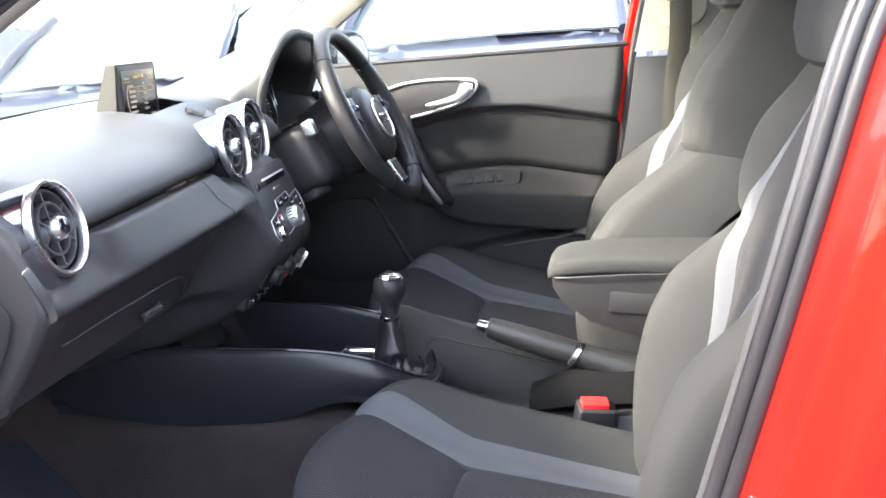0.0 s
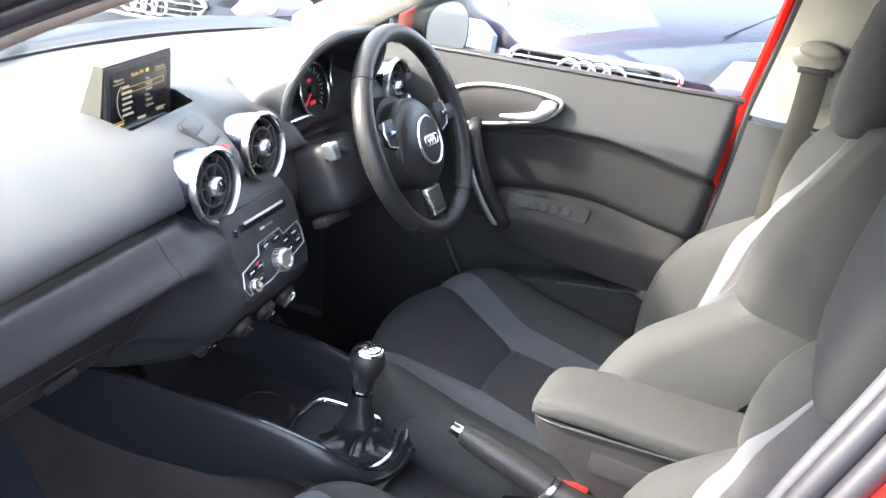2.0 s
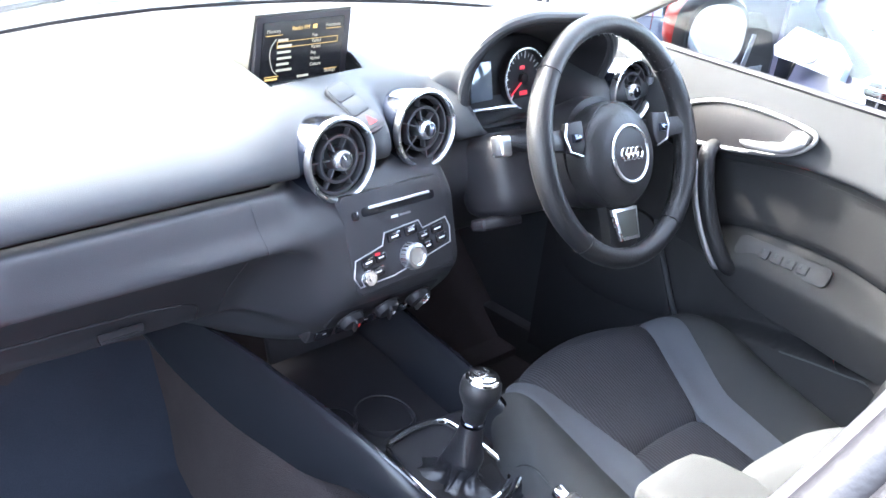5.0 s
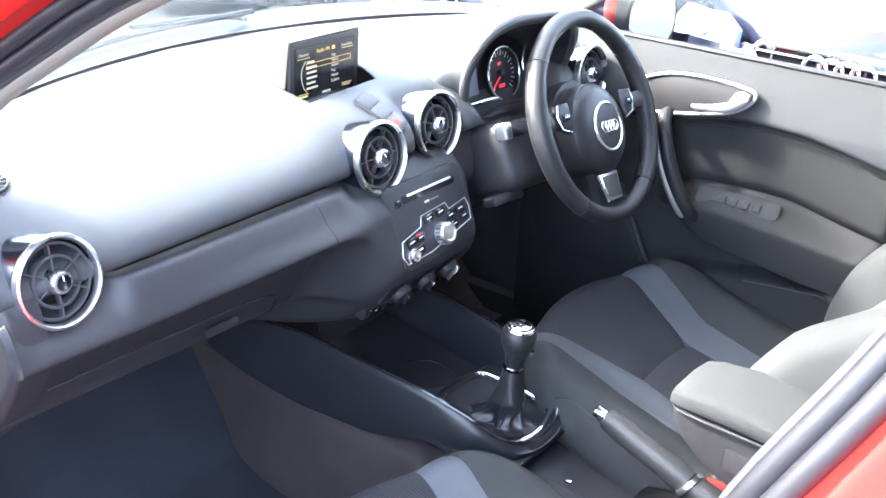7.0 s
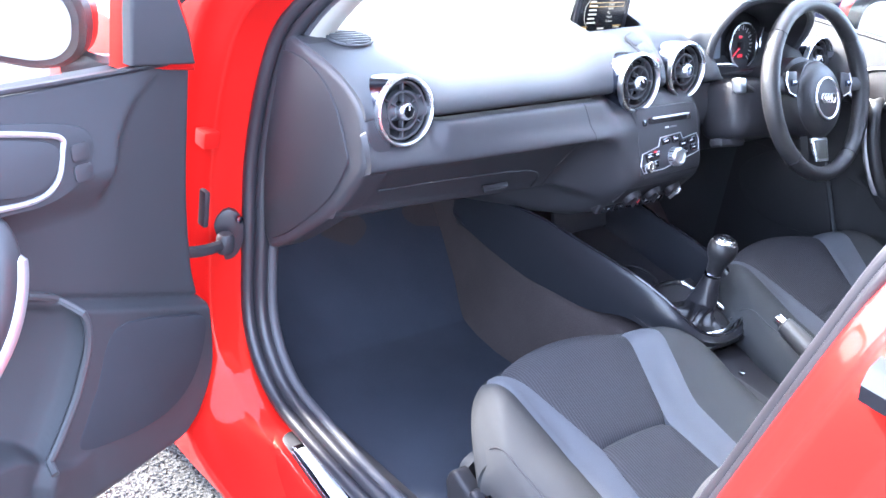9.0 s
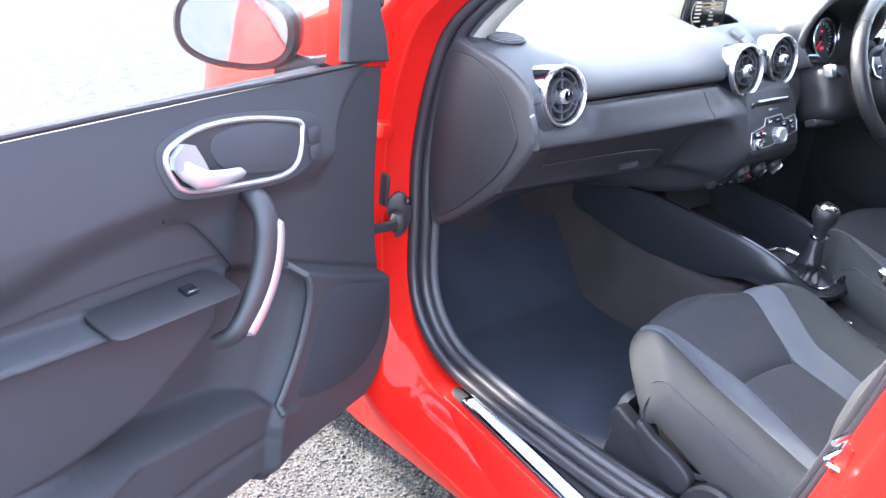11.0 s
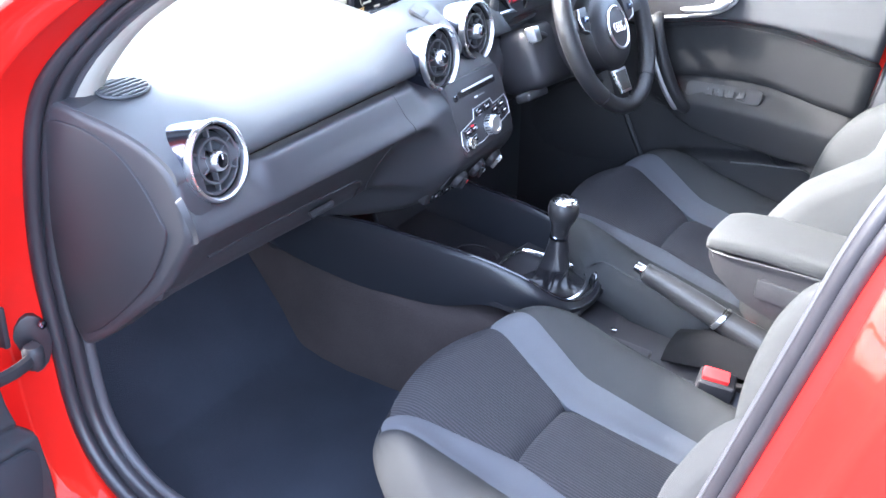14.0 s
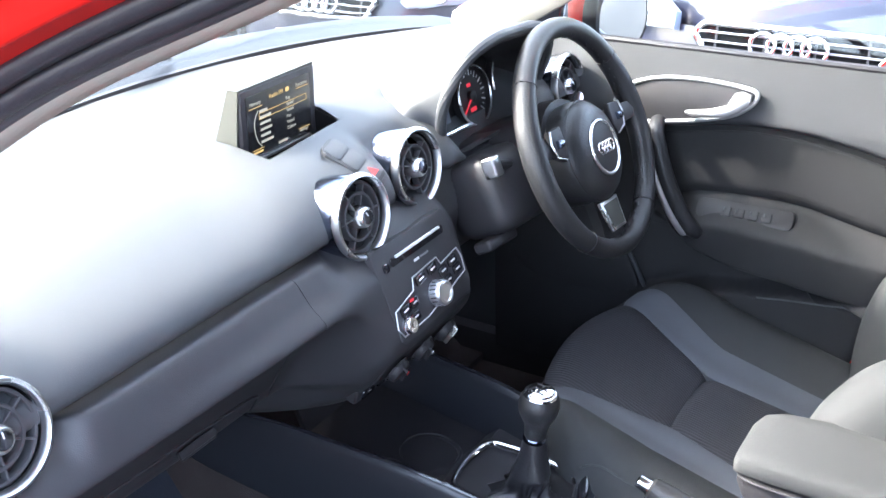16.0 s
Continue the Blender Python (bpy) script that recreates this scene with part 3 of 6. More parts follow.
# ---- floor mat ----
MAT_LINE = [(-.30, .283), (-.15, .283), (0, .283), (.15, .283), (.25, .284), (.30, .292), (.36, .340), (.44, .412), (.50, .470), (.55, .528), (.58, .578)]


def mat_edge(y):
    """The cut edge beside the tunnel."""
    return table(y, (-.30, -.170), (.05, -.167), (.145, -.157), (.24, -.142), (.305, -.124), (.36, -.106), (.44, -.091), (.58, -.08))


floor_mat = thing("floor_mat", "navy-black carpet mat that rises up the toe board", "floor mat")
line = spline([(0, y, z) for y, z in MAT_LINE], 50)
part("carpet_surface", sheet([[(mix(-.632 + .05 * smooth(.2, .5, p.y), mat_edge(p.y), k / 8), p.y, p.z + .0015 * math.sin(k * 1.7 + p.y * 9)) for k in range(9)] for p in line], .010), MAT_PILE, floor_mat, angle=70)
part("edging", tube([(mat_edge(p.y), p.y, p.z - .001) for p in line], .0055, 6), BLACK, floor_mat, "black bound edge")


# ---- dashboard ----
dash = thing("dashboard", "dark charcoal soft-touch dashboard with silver-ringed round vents", "dashboard")


def top_edge(x):
    """Forward end of the dash top, under the windscreen."""
    a = abs(x)
    return table(a, (0, .565), (.2, .545), (.42, .47), (.60, .36), (.70, .24))


def dash_section(x):
    """(y, z) of the dash's upper pad at x, from the windscreen down to the groove above the trim band."""
    e = top_edge(x)
    bow = .012 * (1 - (x / .7) ** 2)
    c = smooth(-.24, -.13, x) * smooth(.26, .15, x)
    d = smooth(.185, .225, x) * smooth(.465, .425, x)
    n = .034 * smooth(.075, .045, abs(x - .095))
    return [(e, .980), (mix(e, .22, .5), .995 + .006 * c), (.22, .992 + bow * .3 + .013 * c), (.15, .984 + bow * .3 + .014 * c), (.09 + n * .3, .972 + .019 * c - .060 * d), (.05 + n * .8, .958 + .016 * c - .056 * d), (.025 + n, .944 + .010 * c - .040 * d), (.013 + n, .930 + .004 * c - .020 * d), (.012 + n, .918 - .008 * d), (.022 + n, .910), (.030 + n, .906)]


xs = [-.700, -.695, -.69, -.66, -.6, -.5, -.4, -.3, -.25, -.22, -.19, -.16, -.13, -.1, -.05, 0, .02, .03, .04, .05, .07, .1, .12, .14, .15, .16, .17, .185, .195, .205, .215, .23, .26, .3, .4, .42, .435, .45, .465, .5, .6, .66, .69, .70]
pad = sheet([spline([(x, y, z) for y, z in dash_section(x)], 30) for x in xs], .012)
# cut the opening that the display rises from
WELL = [Vector(p) for p in ((-.100, .122, 0), (.068, .134, 0), (.083, .180, 0), (.083, .212, 0), (-.100, .212, 0))]
for a, b in zip(WELL, WELL[1:] + WELL[:1]):
    bmesh.ops.bisect_plane(pad, geom=pad.verts[:] + pad.edges[:] + pad.faces[:], plane_co=a, plane_no=(a.y - b.y, b.x - a.x, 0), dist=1e-5)
gone = [f for f in pad.faces if all((b - a).cross(f.calc_center_median() - a).z > 0 for a, b in zip(WELL, WELL[1:] + WELL[:1]))]
bmesh.ops.delete(pad, geom=gone, context="FACES")
part("upper_pad", pad, DASH, dash, "soft-touch charcoal upper pad", angle=60)


def cup(x, z):
    """How far the band gives way behind the lower half of a vent."""
    return .036 * max(smooth(.085, .050, abs(x - v)) for v in (-.624, -.077, .092, .560)) * smooth(.868, .884, z)


def band_section(x):
    """The band below the groove: out towards the seats, then under and away."""
    t = smooth(-.22, -.06, x)
    lift = .012 * smooth(-.7, -.2, x)
    edge_z = .840 + .006 * smooth(-.6, -.2, x)
    b = .026 * smooth(-.75, -.15, x)
    return [(.030, .903), (.006, .905), (-.004, .898), (-.012 - b * .35, .875), (-.016 - b * .9, edge_z + .014), (-.015 - b, edge_z + .003), (.002 - b * .6, edge_z - .008), (.030, .795 - lift), (.056, .752 - lift), (.062, .738 - lift), (.075, .730 - lift), (.16, .70), (.24, .64), (.30, .60), (.36, .58)]


xb = [-.700, -.695, -.685, -.675, -.665, -.655, -.64, -.62, -.60, -.59, -.58, -.57, -.56, -.55, -.535, -.5, -.4, -.3, -.25, -.214]
part("trim_band", sheet([spline([(x, y + cup(x, z), z) for y, z in band_section(x)], 42) for x in xb], .010), DASH_LOW, dash, "dark hard plastic band and glovebox", angle=60)
xb2 = [.10, .15, .2, .3, .4, .47, .49, .505, .52, .56, .60, .615, .63, .65, .68]
part("driver_band", sheet([spline([(x, y + .02 + cup(x, z), z) for y, z in ((.030, .903), (.006, .905), (-.004, .898), (-.012, .875), (-.012, .84), (.0, .80), (.02, .76), (.05, .73), (.12, .70), (.24, .66), (.36, .62))], 30) for x in xb2], .010), DASH_LOW, dash, "dark hard plastic knee panel", angle=60)
# seam of the glovebox lid and its catch
part("glovebox_seam", tube(spline([(-.66, .008, .800), (-.5, .006, .798), (-.34, .008, .79), (-.27, .03, .765), (-.25, .06, .725)], 20), .0018, 6), BLACK, dash)
catch = part("glovebox_catch", box((.060, .006, .010), pose(-.366, .040, .752, -35, 0, 0), .002), BLACK, dash, "recessed glovebox catch")
part("catch_lip", tube([(-.394, .038, .746), (-.338, .038, .746)], .002, 6), BLACK, catch)

# end panel of the dash, facing the doorway
OUTER_END = [(.250, .988), (.15, .981), (.09, .969), (.05, .954), (.022, .934), (.006, .905), (-.002, .872), (-.006, .848), (.002, .826), (.030, .784), (.062, .742), (.12, .690), (.195, .628), (.242, .612), (.270, .70), (.272, .88)]
INNER_END = [(.252, .952), (.19, .968), (.12, .950), (.074, .912), (.044, .868), (.034, .843), (.056, .792), (.088, .748), (.135, .700), (.195, .648), (.236, .638), (.260, .72), (.264, .85)]
EM = axes((-.705, 0, 0), (0, -1, 0), (-1, 0, 0))
part("end_border", slab([(-p.y, p.z) for p in spline([(0, y, z) for y, z in OUTER_END], 80, True)], .05, EM, .012, 4), DASH_LOW, dash, "dark rounded border of the dash end")
part("end_panel", slab([(-p.y, p.z) for p in spline([(0, y, z) for y, z in INNER_END], 60, True)], .008, EM @ pose(0, 0, .0035), .003), BLACK, dash, "removable black end panel")
# embossed word on the pad beside the outer vent
curve = bpy.data.curves.new("airbag_text", "FONT")
curve.body, curve.size, curve.extrude, curve.align_x = "AIRBAG", .0135, .0006, "CENTER"
tx = new("airbag_text", curve)
tx.parent, tx.matrix_basis = dash, axes((-.497, .0150, .9265), (1, 0, 0), (0, -1, .28))
tx.data.materials.append(BLACK)
# demister grille on top
grille = thing("speaker_grille", "oval black slotted grille in the dash top", "grille", m=axes((-.612, .188, .9915), (1, 0, 0), (0, -.12, 1)))
part("bed", slab([(.040 * math.cos(a / 32 * 6.2832), .030 * math.sin(a / 32 * 6.2832)) for a in range(32)], .008, pose(0, 0, .0015), .001), BLACK, grille)
for k in range(6):
    y = -.0225 + .009 * k
    w = .040 * math.sqrt(max(0.02, 1 - (y / .030) ** 2)) * .95
    part("slat", box((2 * w, .0050, .004), pose(0, y, .0035), .0012, 1), DASH, grille)
part("rim", tube([(.0405 * math.cos(a / 32 * 6.2832), .0305 * math.sin(a / 32 * 6.2832), .002) for a in range(32)], .0022, 6, True), DASH, grille)

# display that rises out of the dash
scr_m = axes((-.004, .183, 1.022), (.996, .082, -.037), (.082, -.997, -.007))
display = thing("display_screen", "pop-up display with amber menu text on the dashboard", "screen", m=scr_m)
part("housing", box((.174, .100, .010), pose(0, 0, -.003), .004, 3), GLOSS, display, "dark housing")
part("frame", slab(rounded(.174, .100, .005), .006, pose(0, 0, .004), .002), BLACK, display)
part("panel", slab(rounded(.150, .086, .003), .002, pose(-.002, -.001, .0052), .0005), SCREEN, display, "dark lit panel")
part("bezel_lip", box((.122, .0045, .006), pose(.005, -.047, .007), .0018), ALU, display, "silver lower lip")


def words(body, size, x, y, parent, material, align="LEFT", z=.0060):
    c = bpy.data.curves.new("text", "FONT")
    c.body, c.size, c.align_x, c.extrude = body, size, align, .0001
    o = new("text", c)
    o.parent, o.matrix_basis = parent, pose(x, y, z)
    c.materials.append(material)
    return o


words("Radio FM", .0085, -.026, .0285, display, AMBER)
part("source_mark", box((.008, .006, .0003), pose(.016, .0315, .0062)), AMBER, display)
words("Memory", .0072, -.0705, .0275, display, PALE)
words("Functions", .0072, .037, .0290, display, PALE)
words("Settings", .0068, .0415, -.0372, display, PALE)
for x0, y0, w in ((-.0575, .0240, .030), (.052, .0262, .030), (.0535, -.0325, .026), (-.0575, -.0332, .026)):
    part("underline", box((w, .0009, .0003), pose(x0, y0, .0062)), AMBER, display)
for k, kind in enumerate(("Pop", "Varied", "Varied", "Pop", "Varied", "Culture")):
    w = (.018, .025, .024, .026, .022, .028)[k]
    part("text_bar", box((w, .0034, .0003), pose(-.050 + w / 2, .0165 - k * .0084, .0062)), PALE, display)
    words(kind, .0068, .0118, .0170 - k * .0084, display, PALE)
part("text_bar", box((.021, .0034, .0003), pose(.000, -.0376, .0062)), PALE, display)
part("text_bar", box((.022, .0030, .0003), pose(-.058, -.0370, .0062)), AMBER, display)
part("list_arc", tube(spline([(-.053, .0190, .0062), (-.0615, .008, .0062), (-.0628, -.006, .0062), (-.0575, -.022, .0062), (-.049, -.031, .0062)], 16), .0006, 5), PALE, display)
for x0, y0, w, h in ((.005, .0142, .112, .0007), (.005, .0060, .112, .0007), (.061, .0101, .0007, .0089), (-.051, .0101, .0007, .0089)):
    part("menu_frame", box((w, h, .0003), pose(x0, y0, .0062)), AMBER, display)
part("support", loft([[(x * .985, .0530, .002), (x * .985, .0530, -.014), (x, -.018, -.038), (x * 1.01, -.060, -.052), (x * 1.01, -.060, -.006), (x, -.018, -.004)] for x in (-.0905, .0885)]), SHELL, display, "pale grey rear cover")
# walls of the well: its deep shade is put into a near-black colour
part("display_well", sheet([[p + Vector((0, 0, .9955 + .122 * (p.y - .121) - h)) for p in WELL + WELL[:1]] for h in (0, .02, .045)] + [[Vector((-.01, .165, .950))] * 6], .003), SHADE_BLACK, dash, "black recess of the display")


# ---- round air vents ----
def air_vent(at, aim, roll, label, pod):
    """A vent whose mouth looks along aim; pod: the direction its sleeve runs away."""
    v = thing("air_vent", label, "air vent", group="round dashboard vents", m=axes(at, (1, 0, 0), aim) @ Matrix.Scale(1.07, 4))
    v.matrix_world = v.matrix_world @ pose(0, 0, 0, 0, 0, roll)
    R = .0485
    prof = [(R - .0030, .001), (R - .0018, .0075), (R + .0002, .0098), (R + .0030, .0088), (R + .0045, .003), (R + .003, -.002), (R - .002, -.003)]
    g = bmesh.new()
    rings = [[Vector((r * math.cos(a), r * math.sin(a), h)) for r, h in prof] for a in [2 * math.pi * k / 48 for k in range(48)]]
    loft(rings + [rings[0]], True, False, g)
    bmesh.ops.remove_doubles(g, verts=g.verts, dist=1e-6)
    part("ring", g, ALU, v, "satin silver ring")
    # barrel blackened to stand in for the shade of its depth
    part("barrel", lathe([(R - .0010, .003), (R - .003, -.012), (R - .010, -.030), (.001, -.034)], 36, caps=False), SHADE_BLACK, v, "black barrel")
    for rad, z in ((.0280, -.002), (.0415, -.004)):
        rr2 = [[Vector(((rad + dr) * math.cos(a), (rad + dr) * math.sin(a), z + h)) for dr, h in ((.0014, .003), (.0022, .001), (.0016, -.010), (-.0016, -.010), (-.0022, .001), (-.0014, .003))] for a in [2 * math.pi * k / 40 for k in range(40)]]
        g = loft(rr2 + [rr2[0]], True, False)
        bmesh.ops.remove_doubles(g, verts=g.verts, dist=1e-6)
        part("vane_ring", g, VANE, v)
    for k in range(6):
        part("vane", box((.031, .0024, .010), pose(0, 0, 0, 0, 0, 30 + 60 * k) @ pose(.0255, 0, -.005), .0006, 1), VANE, v)
    hub = part("hub", lathe([(.0150, -.012), (.0142, .000), (.0128, .010), (.0105, .0128), (.008, .0132)], 28), ALU, v, "satin silver hub")
    part("hub_cap", lathe([(.0090, .0122), (.0085, .0142), (.004, .0146)], 24), DARK_METAL, hub)
    part("hub_mark", box((.0014, .006, .001), pose(0, .005, .0144), 0), WHITE_MARK, hub)
    back = v.matrix_world.inverted().to_3x3() @ Vector(pod)
    rings = []
    for t in [k / 10 for k in range(11)]:
        s = (R + .003) * (1 - .10 * t ** 1.5)
        off = Vector((0, 0, -.003)) + back * t
        rings.append([Vector((s * math.cos(a), s * math.sin(a), 0)) + off for a in [2 * math.pi * k / 36 for k in range(36)]])
    part("sleeve", loft(rings, True, False), DARK_METAL, v, "polished dark metal sleeve")
    return v


air_vent((-.627, .012, .929), (-.17, -1, .20), 0, "round air vent with a silver ring at the dash end", (-.004, .070, -.012))
air_vent((-.077, .002, .934), (.02, -1, .16), 30, "round silver-ringed centre air vent above the radio panel", (-.004, .070, -.012))
air_vent((.095, .028, .938), (.02, -1, .16), 10, "round silver-ringed centre air vent beside the instrument hood", (-.004, .070, -.012))
air_vent((.560, .016, .930), (-.06, -1, .14), 20, "round silver-ringed air vent beyond the steering wheel", (0, .070, -.012))

# hazard switch panel between the centre vents
hz = thing("hazard_switch_panel", "dark oval switch panel with a hazard button between the vents", "switch panel", m=axes((-.010, .056, .9765), (.960, .244, .151), (0, -.527, .85)))
part("surround", slab(rounded(.042, .090, .014), .006, pose(0, 0, .0022), .0012), DASH_LOW, hz)
for k, y in enumerate((.027, .0, -.027)):
    part("button", slab(rounded(.035, .0255, .005), .003, pose(0, y, .0036), .0008), DASH, hz)
part("hazard_mark", slab([(0, .008), (-.008, -.006), (.008, -.006)], .0008, pose(0, -.028, .0042)), RED_PLASTIC, hz, "red triangle mark")


# ---- centre stack: radio, climate controls ----
STACK = [(.030, .903), (.006, .905), (-.006, .900), (-.016, .888), (-.028, .86), (-.038, .83), (-.048, .80), (-.057, .772), (-.055, .752), (-.043, .732), (-.026, .711), (-.006, .69), (.025, .665), (.08, .638), (.16, .61)]
sx = [-.215, -.20, -.19, -.18, -.165, -.15, -.14, -.13, -.12, -.105, -.095, -.05, 0, .05, .095, .105, .115]
srows = []
for x in sx:
    t = smooth(-.20, -.10, x)
    e = 1 if x < .10 else mix(1, .75, (x - .10) / .015)
    srows.append(spline([(x, cup(x, b[1]) + mix(b[0], s[0] * (1 if x < .1 else 1) + (.012 if x > .1 else 0), t) - .0012, mix(b[1], s[1], t)) for b, s in zip(band_section(x), STACK)], 42))
srows.append([Vector((.118, p.y + .10, p.z)) for p in srows[-1]])
part("centre_fascia", sheet(srows, .010), DASH_LOW, dash, "dark plastic centre stack", angle=50)

PANEL = axes((.002, -.0375, .829), (1, 0, 0), (0, -.945, .328))
radio = thing("radio_panel", "dark radio panel with silver knobs and disc slot", "car radio", m=PANEL)
part("fascia", slab([(-.094, .058), (-.088, .064), (.078, .064), (.086, .058), (.094, -.050), (.086, -.064), (-.076, -.070), (-.086, -.062)], .012, pose(0, 0, .004), .003), DASH_LOW, radio, "dark plastic fascia")
part("disc_slot", box((.108, .004, .004), pose(.004, .043, .0072), .0015), SILL_ALU, radio, "silver disc slot")
part("slot_recess", slab(rounded(.130, .012, .005), .002, pose(.004, .038, .0046)), GLOSS, radio)
part("eject_button", slab(rounded(.012, .012, .004), .003, pose(-.072, .036, .0062), .001), GLOSS, radio)
part("text_bar", box((.012, .0035, .0004), pose(-.006, .022, .0044)), WHITE_MARK, radio)
part("text_bar", box((.020, .0028, .0004), pose(.013, .022, .0044)), GREY_MARK, radio)
frame_pts = [(-.080, -.058), (-.088, -.044), (-.082, -.022), (-.034, -.012), (-.028, .004), (.034, .008), (.040, -.004), (.084, .002), (.090, -.012), (.088, -.034), (.040, -.044), (-.02, -.056)]
part("control_frame", tube([(x, y, .0048) for x, y in frame_pts], .0011, 6, True), SATIN, radio, "silver frame line")
for x, y, w in ((-.062, -.028, .022), (-.040, -.026, .018), (-.048, -.044, .024), (.040, -.014, .020), (.066, -.010, .022), (.046, -.030, .018), (.072, -.024, .020), (-.012, -.004, .024), (.018, -.002, .022)):
    b = part("button", slab(rounded(w, .0125, .003), .003, pose(x, y, .0064, 0, 0, 6), .001), GLOSS, radio)
    part("text_bar", box((w * .5, .0022, .0003), pose(x, y, .0066, 0, 0, 6)), WHITE_MARK, b)
part("red_lamp", box((.008, .0035, .001), pose(-.046, -.0205, .0068)), RED_LIGHT, radio, "small red lamp")
knob = part("volume_knob", lathe([(.0185, .003), (.0180, .016), (.0165, .0195), (.013, .0205), (.011, .0185), (.004, .0180)], 32, pose(.012, -.036, .001)), ALU, radio, "large silver rotary knob")
for k in range(20):
    part("knurl", box((.0012, .0018, .010), pose(.012, -.036, .011) @ pose(0, 0, 0, 0, 0, k * 18) @ pose(.0184, 0, 0)), CHROME, knob)
part("small_knob", lathe([(.0115, .003), (.0112, .012), (.010, .0145), (.007, .0150), (.003, .0140)], 26, pose(-.068, -.047, .001)), CHROME, radio, "small chrome knob")

climate = thing("climate_controls", "dark heater dials with silver pointers below the radio", "heater controls", m=axes((-.012, -.036, .724), (1, 0, 0), (0, -.80, -.52)))
part("backing", slab(rounded(.19, .052, .012), .02, pose(0, 0, .003), .003), BLACK, climate)
for x in (-.062, 0, .060):
    d = part("dial", lathe([(.0185, .002), (.0178, .009), (.015, .013), (.012, .0135)], 28, pose(x, 0, .004)), BLACK, climate, "dark dial")
    part("dial_ring", tube([(x + .0205 * math.cos(a), .0205 * math.sin(a), .0075) for a in [2 * math.pi * k / 28 for k in range(28)]], .0012, 6, True), BLACK, d)
    # left pointers blackened for the shade under the stack; only one stays silver
    part("pointer", box((.004, .032, .010), pose(x, 0, .018, 0, 0, 20 if x < .05 else -8), .0015), ALU if x > .05 else BLACK, d, "silver pointer" if x > .05 else "")
    part("mark", box((.002, .010, .001), pose(x, .008, .0235, 0, 0, 20 if x < .05 else -8)), RED_PLASTIC if x < 0 else WHITE_MARK, d)
shelf = thing("button_shelf", "dark button row on the lower edge of the stack", "switch panel", m=axes((-.01, .004, .680), (1, 0, 0), (0, -.90, -.30)))
part("ledge", box((.205, .028, .028), pose(0, 0, -.010), .008, 3), BLACK, shelf)
for k in range(5):
    part("button", slab(rounded(.030, .017, .004), .004, pose(-.075 + .0375 * k, 0, .0065), .001), GLOSS, shelf)
    part("text_bar", box((.006, .002, .0004), pose(-.075 + .0375 * k, .002, .0068)), WHITE_MARK, shelf)

# ---- instrument hood and cluster ----
hood = thing("instrument_hood", "rounded grey hood over dark instruments", "instrument hood")
RIM = spline([(.216, .052, .906), (.194, .044, .934), (.166, .026, .992), (.155, .003, 1.040), (.173, -.016, 1.080), (.228, -.024, 1.095), (.297, -.021, 1.090), (.37, -.014, 1.080), (.43, -.004, 1.060), (.480, .012, 1.03), (.506, .034, .98), (.505, .068, .910)], 48)
hrows = []
for k in range(25):
    # from the rim, the shell spreads into a low cowl that dies into the dash top
    t = k / 24
    xl = table(t, (0, .19), (.06, .130), (.18, .137), (.47, .205), (.75, .28), (1, .35))
    xr = table(t, (0, .505), (.3, .525), (.7, .50), (1, .45))
    row = []
    for i, p in enumerate(RIM):
        a = math.pi * i / (len(RIM) - 1)
        e = Vector(((xl + xr) / 2 - (xr - xl) / 2 * math.cos(a), .02 + .36 * t - .05 * math.sin(a) * (1 - t), .950 + table(t, (0, .150), (.25, .135), (.5, .100), (.8, .056), (1, .034)) * math.sin(a) ** 1.15))
        q = Vector((p.x, mix(p.y, .03, min(1, 3 * t)) + .34 * t, p.z))
        row.append(q.lerp(e, smooth(0, .25, t)))
    hrows.append(row)
part("hood_shell", sheet(hrows, .006), DASH, hood, "grey soft hood", angle=60)
CEN = Vector((.350, .110, .950))
inner = [RIM, [Vector((mix(p.x, CEN.x, .07), p.y + .004, mix(p.z, CEN.z, .07))) for p in RIM], [Vector((mix(p.x, CEN.x, .15), mix(p.y, .085, .6), mix(p.z, CEN.z, .24))) for p in RIM], [Vector((mix(p.x, CEN.x, .22), .114, mix(p.z, CEN.z, .40))) for p in RIM]]
part("hood_lining", sheet(inner, .004), BLACK, hood, "dark hood lining")
part("hood_lip", tube(RIM, .0085, 10), DASH, hood)
cluster = thing("instrument_cluster", "dark instrument cluster with red needle and white numerals", "instruments", m=axes((.362, .109, .948), (1, 0, 0), (0, -.97, .24)) @ Matrix.Scale(1.12, 4))
part("face", slab(rounded(.29, .15, .05), .01, pose(.0, -.012, 0), .002), BLACK, cluster)
